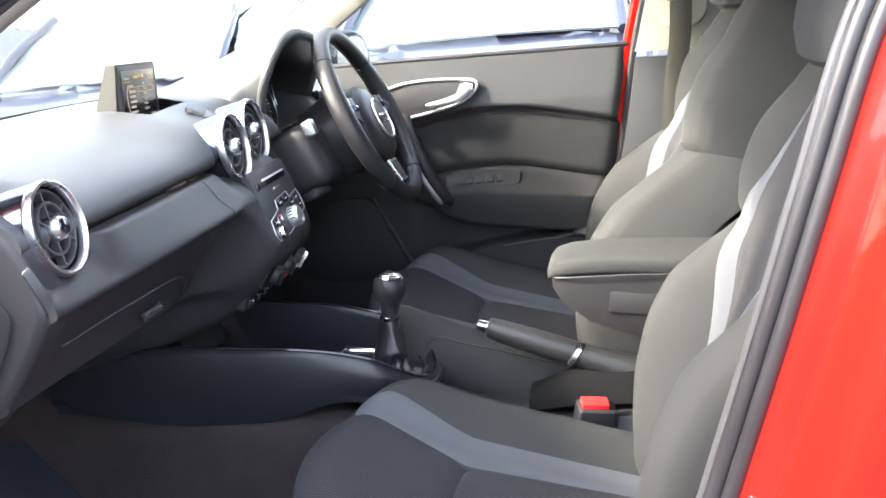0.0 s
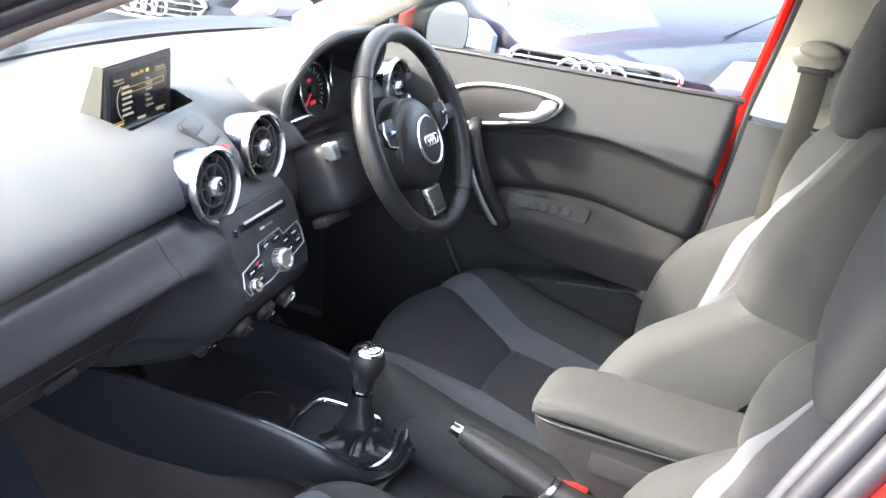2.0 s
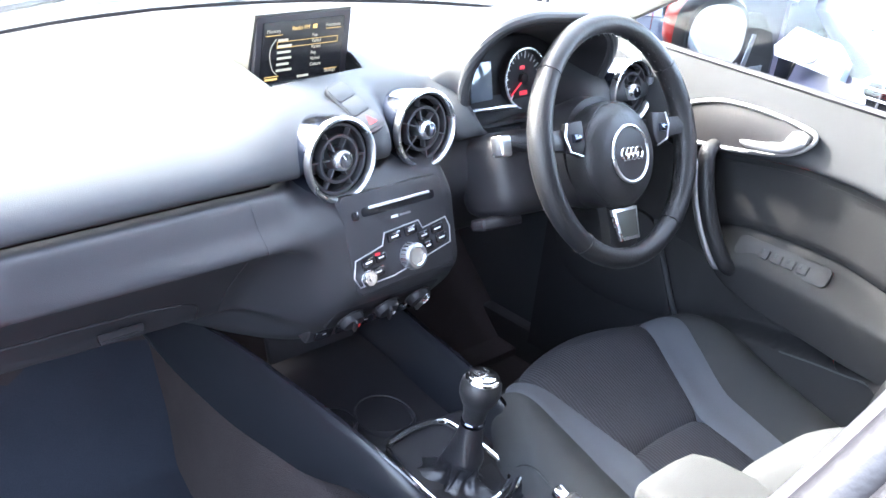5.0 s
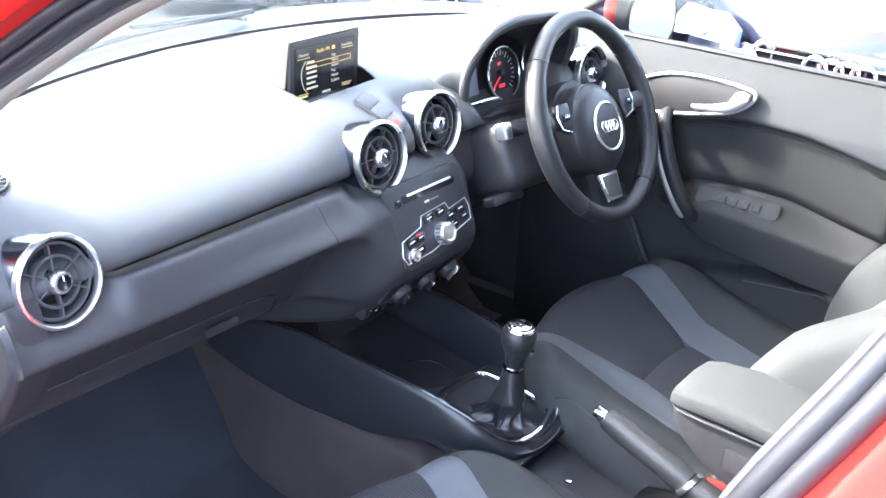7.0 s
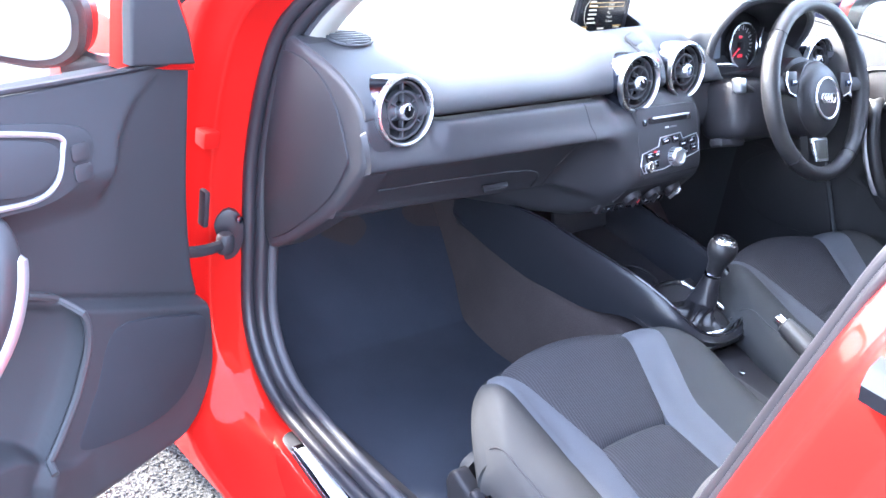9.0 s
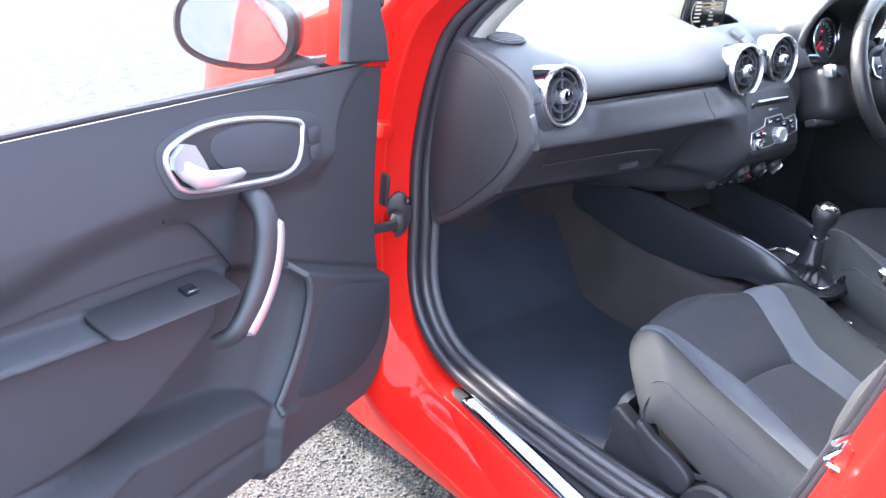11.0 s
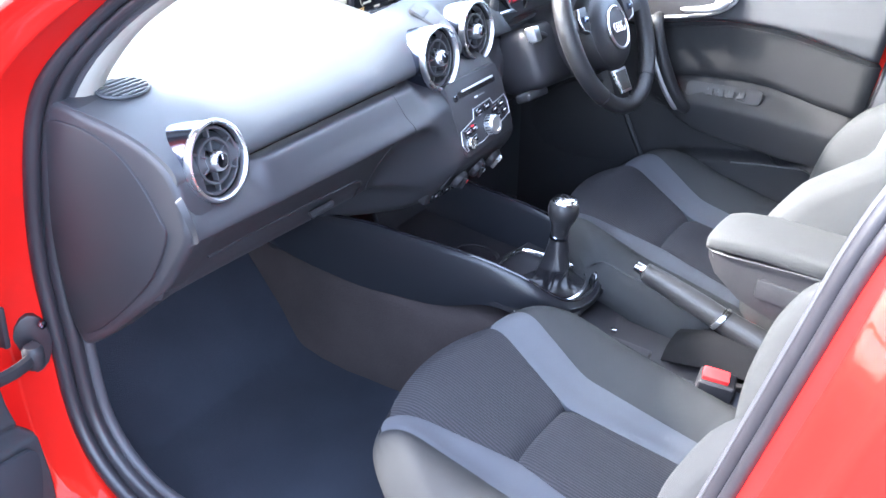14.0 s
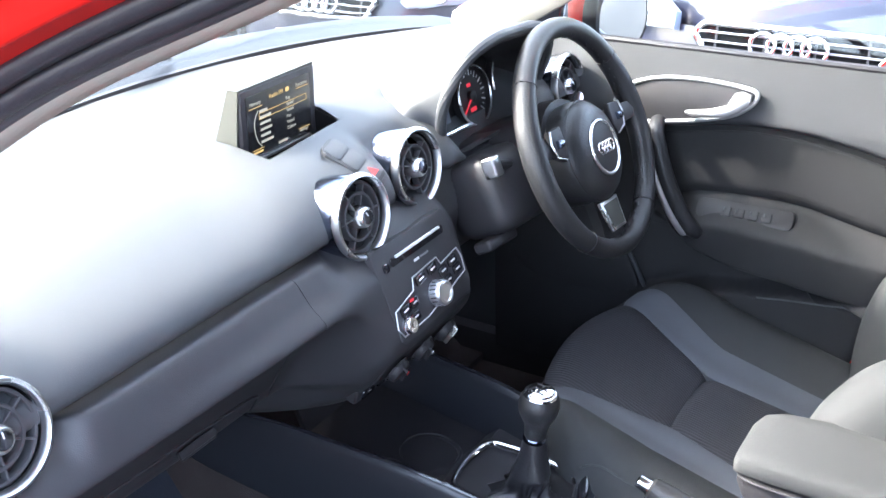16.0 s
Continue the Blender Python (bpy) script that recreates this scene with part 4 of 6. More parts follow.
for cx in (.019, .118):
    dial = part("dial", lathe([(.045, .0), (.045, .010), (.042, .012), (.040, .004), (.004, .003)], 40, pose(cx, .0, .001)), BLACK, cluster, "round dial")
    part("dial_ring", tube([(cx + .0435 * math.cos(a), .0435 * math.sin(a), .0125) for a in [2 * math.pi * k / 48 for k in range(48)]], .0018, 6, True), ALU, dial, "thin silver ring")
    for k in range(23):
        a = radians(225 - k * 270 / 22)
        part("tick", box((.010 if k % 2 == 0 else .005, .0022 if k % 2 == 0 else .0012, .0006), pose(cx + .0345 * math.cos(a), .0345 * math.sin(a), .0050, 0, 0, math.degrees(a))), WHITE_MARK, dial)
    part("needle", box((.038, .0022, .0014), pose(cx + .016 * math.cos(radians(216)), .016 * math.sin(radians(216)), .0080, 0, 0, 216)), RED_LIGHT, dial, "red needle")
    part("needle_hub", lathe([(.008, .004), (.008, .010), (.005, .012)], 16, pose(cx, 0, 0)), BLACK, dial)
    if cx < .1:
        part("red_symbol", box((.010, .005, .0006), pose(cx, .016, .0052)), RED_LIGHT, dial)
        part("red_symbol", box((.016, .006, .0006), pose(cx, -.020, .0052)), RED_LIGHT, dial)
        part("red_symbol", box((.014, .003, .0006), pose(cx + .002, -.030, .0052)), RED_LIGHT, dial)
part("data_display", box((.042, .054, .003), pose(-.065, .006, .003), .001), LAMP_GLASS, cluster, "pale grey data display")
part("trim_arc", tube(spline([(-.100, -.030, .010), (-.07, -.031, .014), (-.03, -.033, .014), (-.006, -.036, .012)], 20), .0035, 8), ALU, cluster, "silver trim arc")
part("lower_hood", sheet([spline([(.208, .052, .914), (.224, .042, .905), (.248, .036, .899), (.266, .026, .918), (.30, .012, .928), (.36, .006, .932), (.45, .012, .926), (.506, .05, .908)], 32), spline([(.208, .10, .885), (.224, .10, .880), (.248, .10, .876), (.266, .10, .884), (.30, .10, .890), (.36, .10, .892), (.45, .10, .890), (.506, .10, .880)], 32)], .006), BLACK, hood)

# ---- steering wheel and column ----
WM = axes((.347, -.1237, .926), (1, .02, 0), (0, -.9135, .4067)) @ pose(0, 0, 0, 0, 0, -5)
wheel = thing("steering_wheel", "black leather three-spoke steering wheel with silver inserts", "steering wheel", m=WM)
rimpts, rimr = [], []
for k in range(72):
    a = 2 * math.pi * k / 72
    rimpts.append((.172 * math.cos(a), .172 * math.sin(a), 0))
    rimr.append(.0155 + .0018 * (abs(math.cos(a)) ** 6))
part("rim", tube(rimpts, rimr, 14, True, flat=1.1), LEATHER, wheel, "black leather rim")
for a0 in (38, 142, 232, 308):
    a = radians(a0)
    part("rim_seam", tube([(.172 * math.cos(a) + .0164 * math.cos(b) * math.cos(a), .172 * math.sin(a) + .0164 * math.cos(b) * math.sin(a), .0178 * math.sin(b)) for b in [2 * math.pi * k / 16 for k in range(16)]], .0011, 5, True), BLACK, wheel)
stitch = bmesh.new()
for k in range(110):
    a = 2 * math.pi * k / 110
    box((.0035, .0012, .0012), pose(.1560 * math.cos(a), .1560 * math.sin(a), .003 * (-1) ** k, 0, 0, math.degrees(a) + 90 + 25 * (-1) ** k), 0, bm=stitch)
part("stitching", stitch, TRIM, wheel, "grey stitching")
HB = pose(0, -.020, -.014)
part("airbag_hub", lathe([(.078, -.035), (.082, -.005), (.080, .012), (.070, .024), (.052, .031), (.025, .034), (.004, .035)], 40, HB, squash=(1.0, .98)), LEATHER, wheel, "domed black hub")
part("hub_seam", tube([HB @ Vector((.079 * math.cos(a), .078 * math.sin(a), .013)) for a in [2 * math.pi * k / 44 for k in range(44)]], .0012, 6, True), BLACK, wheel)
badge = part("badge_disc", lathe([(.041, .028), (.041, .0345), (.037, .0352), (.004, .0365)], 36, HB), BLACK, wheel, "dark round badge disc")
part("badge_ring", tube([HB @ Vector((.041 * math.cos(a), .041 * math.sin(a), .0345)) for a in [2 * math.pi * k / 44 for k in range(44)]], .0028, 8, True), ALU, badge, "satin silver ring")
for k in range(4):
    part("emblem_ring", tube([HB @ Vector((-.0165 + .011 * k + .0085 * math.cos(a), .0085 * math.sin(a), .0372)) for a in [2 * math.pi * q / 20 for q in range(20)]], .0016, 6, True), CHROME, badge, "chrome ring")
for s in (-1, 1):
    part("side_spoke", loft([[(s * r, y0 + .0, z0 - .008), (s * r, y0 + h, z0 - .006), (s * r, y0 + h, z0 + .006), (s * r, y0 + h * .5, z0 + .011), (s * r, y0, z0 + .008)] for r, y0, h, z0 in ((.060, -.012, .040, -.016), (.09, -.008, .034, -.014), (.12, -.004, .030, -.010), (.162, .0, .026, 0))]), LEATHER, wheel)
    pod = part("button_pod", slab([(s * x, y) for x, y in ((.078, .030), (.112, .028), (.118, .010), (.110, -.012), (.086, -.022), (.076, -.004))][::s], .010, pose(0, 0, .019), .003), BLACK, wheel, "button pod with silver edge", m=pose(.006 * s, .006, -.013))
    part("pod_edge", tube([(s * x, y, .0185) for x, y in ((.084, -.020), (.110, -.012), (.118, .010), (.112, .028))], .0016, 6), ALU, pod, "silver edge")
    part("scroll_roller", lathe([(.006, -.007), (.007, 0), (.006, .007)], 14, pose(s * .098, .006, .020, 0, 90, 0)), DARK_METAL, pod)
part("lower_spoke", loft([[(-w, y, -.010), (w, y, -.010), (w, y, .006), (0, y, .012), (-w, y, .006)] for y, w in ((-.066, .034), (-.10, .032), (-.13, .030), (-.162, .034))]), LEATHER, wheel, m=pose(0, 0, -.016))
insert = part("lower_insert", slab([(-.030, -.094), (.030, -.094), (.023, -.142), (-.023, -.142)], .006, pose(0, 0, .0155), .002), ALU, wheel, "silver trapezoid insert", m=pose(0, -.006, -.026, -6, 0, 0))
part("insert_face", slab([(-.024, -.099), (.024, -.099), (.0185, -.137), (-.0185, -.137)], .002, pose(0, 0, .0165), .0005), SHELL, insert, "grey plastic face")
column = thing("steering_column", "black steering column shroud with stalks", "steering column", m=WM)
part("shroud", loft([[(w * math.cos(a), -.012 + h * math.sin(a), z) for a in [2 * math.pi * k / 28 for k in range(28)]] for z, w, h in ((-.035, .085, .082), (-.06, .088, .085), (-.10, .080, .078), (-.16, .074, .074), (-.24, .07, .07))]), BLACK, column)
part("switch_block", box((.165, .125, .11), pose(-.083, -.027, -.130), .038, 5), BLACK, column)
st = part("stalk", tube([(-.10, .004, -.085), (-.145, .012, -.074), (-.172, .018, -.066)], [.008, .008, .009], 10), BLACK, column)
part("stalk_end", box((.022, .030, .022), pose(-.178, .014, -.066), .005, 3), ALU, st, "silver-tipped end")
part("stalk", tube([(.09, .004, -.075), (.13, .012, -.070), (.165, .018, -.066)], [.008, .008, .010], 10), BLACK, column)
part("reach_lever", box((.085, .018, .030), pose(-.150, -.094, -.12), .008, 3), BLACK, column, "black column adjuster lever")

# ---- centre console, gear lever, handbrake ----
console = thing("centre_console", "dark plastic centre console with cup holders and chrome gear surround", "centre console")


def wall(s):
    """A console flank: a leaf-shaped blade whose crest falls back to the gear surround and curls round it."""
    path = spline([(s * .160, .34, 0), (s * .152, .236, 0), (s * .142, .12, 0), (s * .132, .02, 0), (s * .125, -.07, 0), (s * .118, -.14, 0), (s * .110, -.19, 0), (s * .093, -.233, 0), (s * .074, -.257, 0), (s * .048, -.271, 0), (s * .02, -.277, 0), (s * -.008, -.278, 0)], 50)
    rows = [[] for k in range(10)]
    for i, p in enumerate(path):
        q = path[min(i + 1, 50)] - path[max(i - 1, 0)]
        n = Vector((-q.y, q.x, 0)).normalized()
        if n.dot(p - Vector((0, .1 if p.y > .1 else -.16, 0))) < 0 and n.x * s < .3:
            n = -n
        c = table(p.y, (-.288, .514), (-.275, .524), (-.262, .534), (-.24, .552), (-.19, .582), (-.13, .597), (-.07, .605), (.02, .612), (.12, .620), (.236, .612), (.34, .590))
        l = table(p.y, (-.296, .49), (-.26, .498), (-.20, .506), (-.136, .508), (-.06, .488), (-.013, .480), (.088, .480), (.236, .500), (.34, .530))
        for k, (dx, z) in enumerate(((-.014, .512), (-.010, c - .010), (-.006, c - .002), (-.001, c), (.003, c - .003), (.006, c - .010), (.010, mix(c, l, .35)), (.010, mix(c, l, .7)), (.005, l + .004), (-.025, l - .004))):
            rows[k].append(Vector((p.x, p.y, z)) + n * dx)
    return sheet(rows, .006), [p + Vector((0, 0, .0005)) for p in rows[3]]


blade, ridge = wall(-1)
flank = part("left_flank", blade, CONSOLE, console, "dark satin plastic flank", angle=60)
# thin bead added to draw the highlight that runs along the crest
part("crest_glint", tube(ridge, .0028, 6), GLOSS, flank, "gloss bead added for the crest highlight")
blade, ridge = wall(1)
flank = part("right_flank", blade, CONSOLE, console, "dark satin plastic flank", angle=60)
# same added highlight bead on this side
part("crest_glint", tube(ridge, .0028, 6), GLOSS, flank, "gloss bead added for the crest highlight")
part("tray", sheet([[(x, .17, .535), (x, .08, .525), (x, -.02, .515), (x, -.075, .512), (x, -.098, .532), (x, -.17, .522), (x, -.285, .508)] for x in (-.125, -.06, 0, .06, .125)], .008), BLACK, console, "black tray")
for cx, cy, r in ((.020, -.030, .041), (-.052, -.004, .026)):
    part("cup_holder", lathe([(r - .004, -.045), (r, -.002), (r + .004, .002), (r + .006, -.002), (r + .002, -.050), (.002, -.050)], 32, axes((cx, cy, .519 + .1 * cy), (1, 0, 0), (0, .12, 1))), BLACK, console, "round cup holder")
    part("cup_rim", tube([(cx + (r + .004) * math.cos(a), cy + (r + .004) * math.sin(a), .524 + .12 * (cy + (r + .004) * math.sin(a))) for a in [2 * math.pi * k / 32 for k in range(32)]], .0016, 6, True), BLACK, console)
part("socket_panel", box((.16, .012, .07), pose(0, .135, .595, -20, 0, 0), .004), BLACK, console)
SUR = spline([(-.040, -.106, .5375), (.012, -.099, .539), (.058, -.106, .5375), (.070, -.130, .535), (.076, -.190, .528), (.072, -.232, .522), (.050, -.252, .519), (.005, -.262, .518), (-.038, -.256, .519), (-.056, -.238, .521), (-.059, -.190, .528), (-.052, -.125, .535)], 72, True)
part("gear_surround", tube(SUR, .0042, 8, True), CHROME, console, "chrome gear surround")
part("surround_base", sheet([[p + Vector((0, 0, .0)) for p in SUR] + [SUR[0]], [p.lerp(Vector((.008, -.185, .528)), -.16) + Vector((0, 0, -.006)) for p in SUR] + [SUR[0].lerp(Vector((.008, -.185, .528)), -.16) + Vector((0, 0, -.006))]], .006), BLACK, console)
lever = thing("gear_lever", "black leather gear lever with a chrome-capped knob", "gear lever")
GT, GB = Vector((.012, -.206, .612)), Vector((.0, -.212, .528))
RIMC = Vector((.009, -.182, .522))
rings = []
for k in range(29):
    t = k / 28
    f = table(t, (0, 1), (.05, .97), (.12, .84), (.18, .66), (.26, .48), (.38, .32), (.55, .19), (.75, .08), (1, 0))
    c = GB.lerp(GT, t).lerp(RIMC, f)
    c.z = mix(.518, GT.z, max(0, (t - .10) / .90))
    ring = []
    for j in range(96):
        a = 2 * math.pi * j / 96
        wx, wy = mix(.0155, .062, f), mix(.0160, .077, f)
        low = math.sin(math.pi * min(1, t * 2.2)) * (t < .455)
        fold = 1 - (.30 * abs(math.sin(2.5 * a + 2.2 * t + .5 * math.sin(2 * a))) ** .6 + .10 * abs(math.sin(6.5 * a - 7 * t))) * low - .10 * abs(math.sin(2 * a + 3 * t)) * math.sin(math.pi * t)
        ring.append(c + Vector((wx * math.cos(a) * fold, wy * math.sin(a) * fold, (.007 * math.sin(3 * a + 5 * t) + .004 * math.sin(7 * a)) * low)))
    rings.append(ring)
part("gaiter", loft(rings, True, True), GAITER, lever, "creased black leather gaiter", angle=80)
KM = axes(GT, (1, 0, 0), (.06, -.10, 1))
part("collar", lathe([(.0150, -.004), (.0168, -.002), (.0168, .003), (.0150, .005)], 24, KM), DARK_METAL, lever, "dark chrome collar")
kn = part("knob", lathe([(.0150, .004), (.0158, .014), (.0175, .026), (.0225, .036), (.0268, .046), (.0282, .056), (.0270, .066), (.0220, .0735)], 32, KM), LEATHER, lever, "black leather knob")
part("knob_ring", lathe([(.0228, .0715), (.0236, .0740), (.0215, .0768), (.0195, .0772)], 32, KM), CHROME, kn, "chrome ring")
part("knob_cap", lathe([(.0196, .0765), (.0170, .0795), (.0090, .0812), (.001, .0815)], 32, KM), CHROME, kn, "chrome cap")
for x0, y0, w, h in ((0, 0, .020, .0022), (-.009, 0, .0022, .018), (0, 0, .0022, .018), (.009, .0045, .0022, .009)):
    part("gate_mark", box((w, h, .0012), KM @ pose(x0, y0, .0808)), BLACK, kn)

brake = thing("handbrake", "black leather handbrake lever with a chrome button", "handbrake")
B0 = Vector((.015, -.361, .593))
GRIP = axes(B0, (0, -.942, -.335), (0, -.335, .942))
part("grip", loft([[GRIP @ Vector((x, r * .92 * math.cos(a), r * 1.08 * math.sin(a))) for a in [2 * math.pi * k / 20 for k in range(20)]] for x, r in ((.012, .0125), (.016, .0165), (.04, .0185), (.09, .0200), (.14, .0205), (.165, .0195))]), LEATHER, brake, "black leather grip")
part("button", loft([[GRIP @ Vector((x, r * math.cos(a), r * math.sin(a))) for a in [2 * math.pi * k / 18 for k in range(18)]] for x, r in ((-.006, .0075), (-.004, .0098), (.010, .0105), (.014, .0125), (.016, .0130))]), CHROME, brake, "chrome push button")
part("collar", loft([[GRIP @ Vector((x + .006 * math.sin(a), r * math.cos(a), r * 1.1 * math.sin(a))) for a in [2 * math.pi * k / 20 for k in range(20)]] for x, r in ((.162, .0195), (.163, .0212), (.170, .0214), (.172, .020))]), ALU, brake, "silver collar")
part("stem", loft([[GRIP @ Vector((x, r * math.cos(a), r * 1.15 * math.sin(a))) for a in [2 * math.pi * k / 18 for k in range(18)]] for x, r in ((.168, .019), (.20, .020), (.26, .024), (.32, .028))]), LEATHER, brake)
part("sleeve", sheet([spline([(-.045, -.44, .46), (-.02, -.44, .475), (.02, -.44, .480), (.05, -.44, .475)], 10), spline([(-.045, -.52, .47), (-.02, -.52, .50), (.02, -.52, .515), (.06, -.52, .49)], 10), spline([(-.045, -.62, .47), (-.02, -.62, .505), (.02, -.62, .52), (.06, -.62, .49)], 10)], .008), SHADE_BLACK, brake, "creased black sleeve")
rear_con = thing("rear_console", "black rear console between the seats", "centre console")
part("body", loft([[(w, y, .30), (w, y, z - .02), (w * .8, y, z), (-w * .8, y, z), (-w, y, z - .02), (-w, y, .30)] for y, z, w in ((-.27, .480, .075), (-.34, .455, .080), (-.42, .448, .080), (-.52, .45, .080), (-.62, .46, .085), (-.85, .46, .085))]), BLACK, rear_con)
part("side_tray", box((.05, .12, .03), pose(-.055, -.36, .455, 5, 0, 0), .008), BLACK, rear_con)
part("clip", box((.008, .012, .006), pose(-.02, -.34, .475), .002), CHROME, rear_con)
arm = thing("armrest", "charcoal padded centre armrest in raised level position", "armrest")
arows = []
for y, z, w, h in ((-.482, .690, .030, .012), (-.486, .697, .045, .020), (-.496, .704, .056, .026), (-.52, .708, .062, .030), (-.58, .710, .066, .032), (-.68, .706, .070, .034), (-.80, .700, .072, .034), (-.86, .695, .070, .030)):
    sec = []
    for k in range(28):
        a = 2 * math.pi * k / 28
        c, s_ = math.cos(a), math.sin(a)
        sec.append((.024 + w * math.copysign(abs(c) ** .45, c), y, z + h * .62 * math.copysign(abs(s_) ** .6, s_) - .008))
    arows.append(sec)
part("pad", loft(arows), BOLSTER, arm, "charcoal cloth lid")
part("lid_seam", tube(spline([(.085, -.60, .688), (.080, -.51, .684), (.060, -.490, .682), (.024, -.484, .682), (-.012, -.490, .682), (-.036, -.51, .684), (-.045, -.60, .687), (-.046, -.72, .685)], 40), .0018, 6), BLACK, arm)
part("body", loft([[(.024 + sx_ * w, y, z) for sx_, z in ((1, .684), (1, zb + .03), (.8, zb), (-.8, zb), (-1, zb + .03), (-1, .684))] for y, zb, w in ((-.490, .662, .045), (-.505, .640, .056), (-.55, .605, .060), (-.62, .58, .064), (-.72, .565, .066), (-.84, .56, .066))]), BLACK, arm, "black plastic body")
part("side_recess", box((.006, .16, .035), pose(-.041, -.66, .635, 6, 0, 0), .004), BLACK, arm)
part("hinge_post", box((.07, .10, .22), pose(.024, -.80, .52), .01), BLACK, arm)


def outline(pts, n=60):
    return [(p.x, p.y) for p in spline([(x, y, 0) for x, y in pts], n, True)]


# ---- seats ----
def build_seat(set_back, proud):
    """A sports seat at its own origin: x across, y forward (0 at the cushion seam), z up (0 at the seam).
    set_back: how far the foot of the backrest lies back; proud: how far its bolsters stand out."""
    s = new("front_seat")
    TILT_C = .27

    def front(a):
        return .190 - 1.1 * a * a - 11 * max(0, a - .205) ** 2

    def cush(u, v):
        """Cushion skin; u across in metres, v: 0 at the front lip, 1 at the back."""
        a = abs(u)
        y = mix(front(a), -.29, v)
        z = TILT_C * y + .15 * max(0, y + .02) + .040 * smooth(.13, .235, a) * smooth(-.30, .16, v) - 11.0 * max(0, a - .235) ** 2
        if v < .16:
            z -= .030 * ((.16 - v) / .16) ** 2.4
        return Vector((u, y, z + .012))

    def inner(v):
        return mix(.154, .083, v / .435) if v < .435 else mix(.083, .114, (v - .435) / .565)

    def outer(v):
        return table(v, (0, .204), (.1, .195), (.22, .182), (.43, .163), (.65, .163), (1, .165))

    def pad(u0, u1, v0, v1, puff, nu=14, nv=40):
        rows = []
        for j in range(nv + 1):
            v = mix(v0, v1, j / nv)
            a, b = u0(v), u1(v)
            row = []
            for i in range(nu + 1):
                u = mix(a, b, i / nu)
                p = cush(u, v)
                e = min(abs(u - a), abs(b - u))
                f = min((v - v0) * .5 if v0 > 0 else 1, (v1 - v) * .5 if v1 < 1 else 1)
                p.z -= puff * math.exp(-e / .006) + .011 * math.exp(-f / .009)
                row.append(p)
            rows.append(row)
        return sheet(rows, .012)

    part("front_panel", pad(lambda v: -inner(v), inner, .0, .425, .004), CLOTH, s, "ribbed charcoal cloth panel", angle=70)
    part("rear_panel", pad(lambda v: -inner(v), inner, .425, 1, .004), CLOTH, s, "ribbed charcoal cloth panel", angle=70)
    for q in (-1, 1):
        lo_, hi_ = (inner, outer) if q > 0 else ((lambda v: -outer(v)), (lambda v: -inner(v)))
        part("stripe", pad(lo_, hi_, 0, 1, .004, 8), STRIPE, s, "grey-blue cloth stripe", angle=70)
        # side bolster wraps down to the seat frame
        rows = []
        for j in range(41):
            v = j / 40
            row = []
            for t in [k / 12 for k in range(13)]:
                u = mix(outer(v), .282, t)
                p = cush(u, v)
                p.z += .004 * (1 - math.exp(-abs(u - outer(v)) / .007)) - .004
                row.append(Vector((q * p.x, p.y, p.z)))
            e = row[-1]
            low = min(e.z - .06, -.02 - .10 * smooth(.12, -.25, e.y))
            for k in range(1, 9):
                t = k / 8
                row.append(Vector((e.x + q * (.012 * math.sin(t * 2.4) - .006 * t), e.y - .004 * t, mix(e.z, low, t))))
            rows.append(row)
        b = part("cushion_bolster", sheet(rows, .012), BOLSTER, s, "charcoal cloth bolster", angle=70)
        part("piping", tube([r[11] + Vector((0, 0, .0006)) for r in rows[1:]], .0014, 6), BLACK, b, "stitched seam")
    # front lip rolls over and under
    def lip(u0, u1, nu):
        rows = []
        for k in range(13):
            t = k / 12
            row = []
            for i in range(nu + 1):
                u = mix(u0, u1, i / nu)
                p = cush(u, 0)
                n = Vector((u * 2.4, .7, 0)).normalized()
                row.append(p + n * (.016 * math.sin(t * 2.6) - .030 * t ** 2) + Vector((0, 0, -.085 * t)))
            rows.append(row)
        return sheet(rows, .012)

    part("front_roll", lip(-.152, .152, 20), CLOTH, s, "ribbed charcoal cloth front", angle=80)
    for q in (-1, 1):
        part("stripe_roll", lip(q * .152, q * .211, 6), BOLSTER, s, "charcoal cloth corner", angle=80)
        part("side_roll", lip(q * .211, q * .282, 8), BOLSTER, s, "charcoal cloth corner", angle=80)
    part("cushion_core", box((.44, .40, .09), pose(0, -.09, -.105, 12, 0, 0), .03), BLACK, s)

    # backrest; h is the height over the seam
    def crest(h):
        """How far the bolsters stand proud."""
        return proud * table(h, (-.1, .0), (-.02, .045), (.06, .085), (.12, .108), (.18, .118), (.24, .108), (.29, .068), (.332, .036), (.36, .040), (.40, .052), (.46, .060), (.52, .046), (.60, .034))

    def half(h):
        return table(h, (-.08, .225), (.02, .250), (.10, .262), (.18, .268), (.26, .258), (.332, .238), (.37, .244), (.42, .246), (.48, .230), (.54, .190), (.585, .145), (.60, .12))

    def bi(h):
        return table(h, (-.08, .104), (.1, .112), (.24, .126), (.32, .142), (.36, .140), (.42, .126), (.52, .112), (.60, .085))

    def bo(h):
        return table(h, (-.08, .116), (.1, .124), (.24, .140), (.32, .160), (.36, .156), (.40, .136), (.46, .122), (.52, .114), (.60, .087))

    def back(u, h):
        a = abs(u)
        w = half(h)
        f = crest(h) * smooth(.105, min(.19, w - .03), a)
        e = max(0, a - (w - .05)) / .05
        f -= .030 * e ** 2
        return Vector((u, -.272 - set_back * smooth(.42, .12, h) - .505 * h + f - .012 * (1 - (a / .25) ** 2) * smooth(.45, .15, h), h))

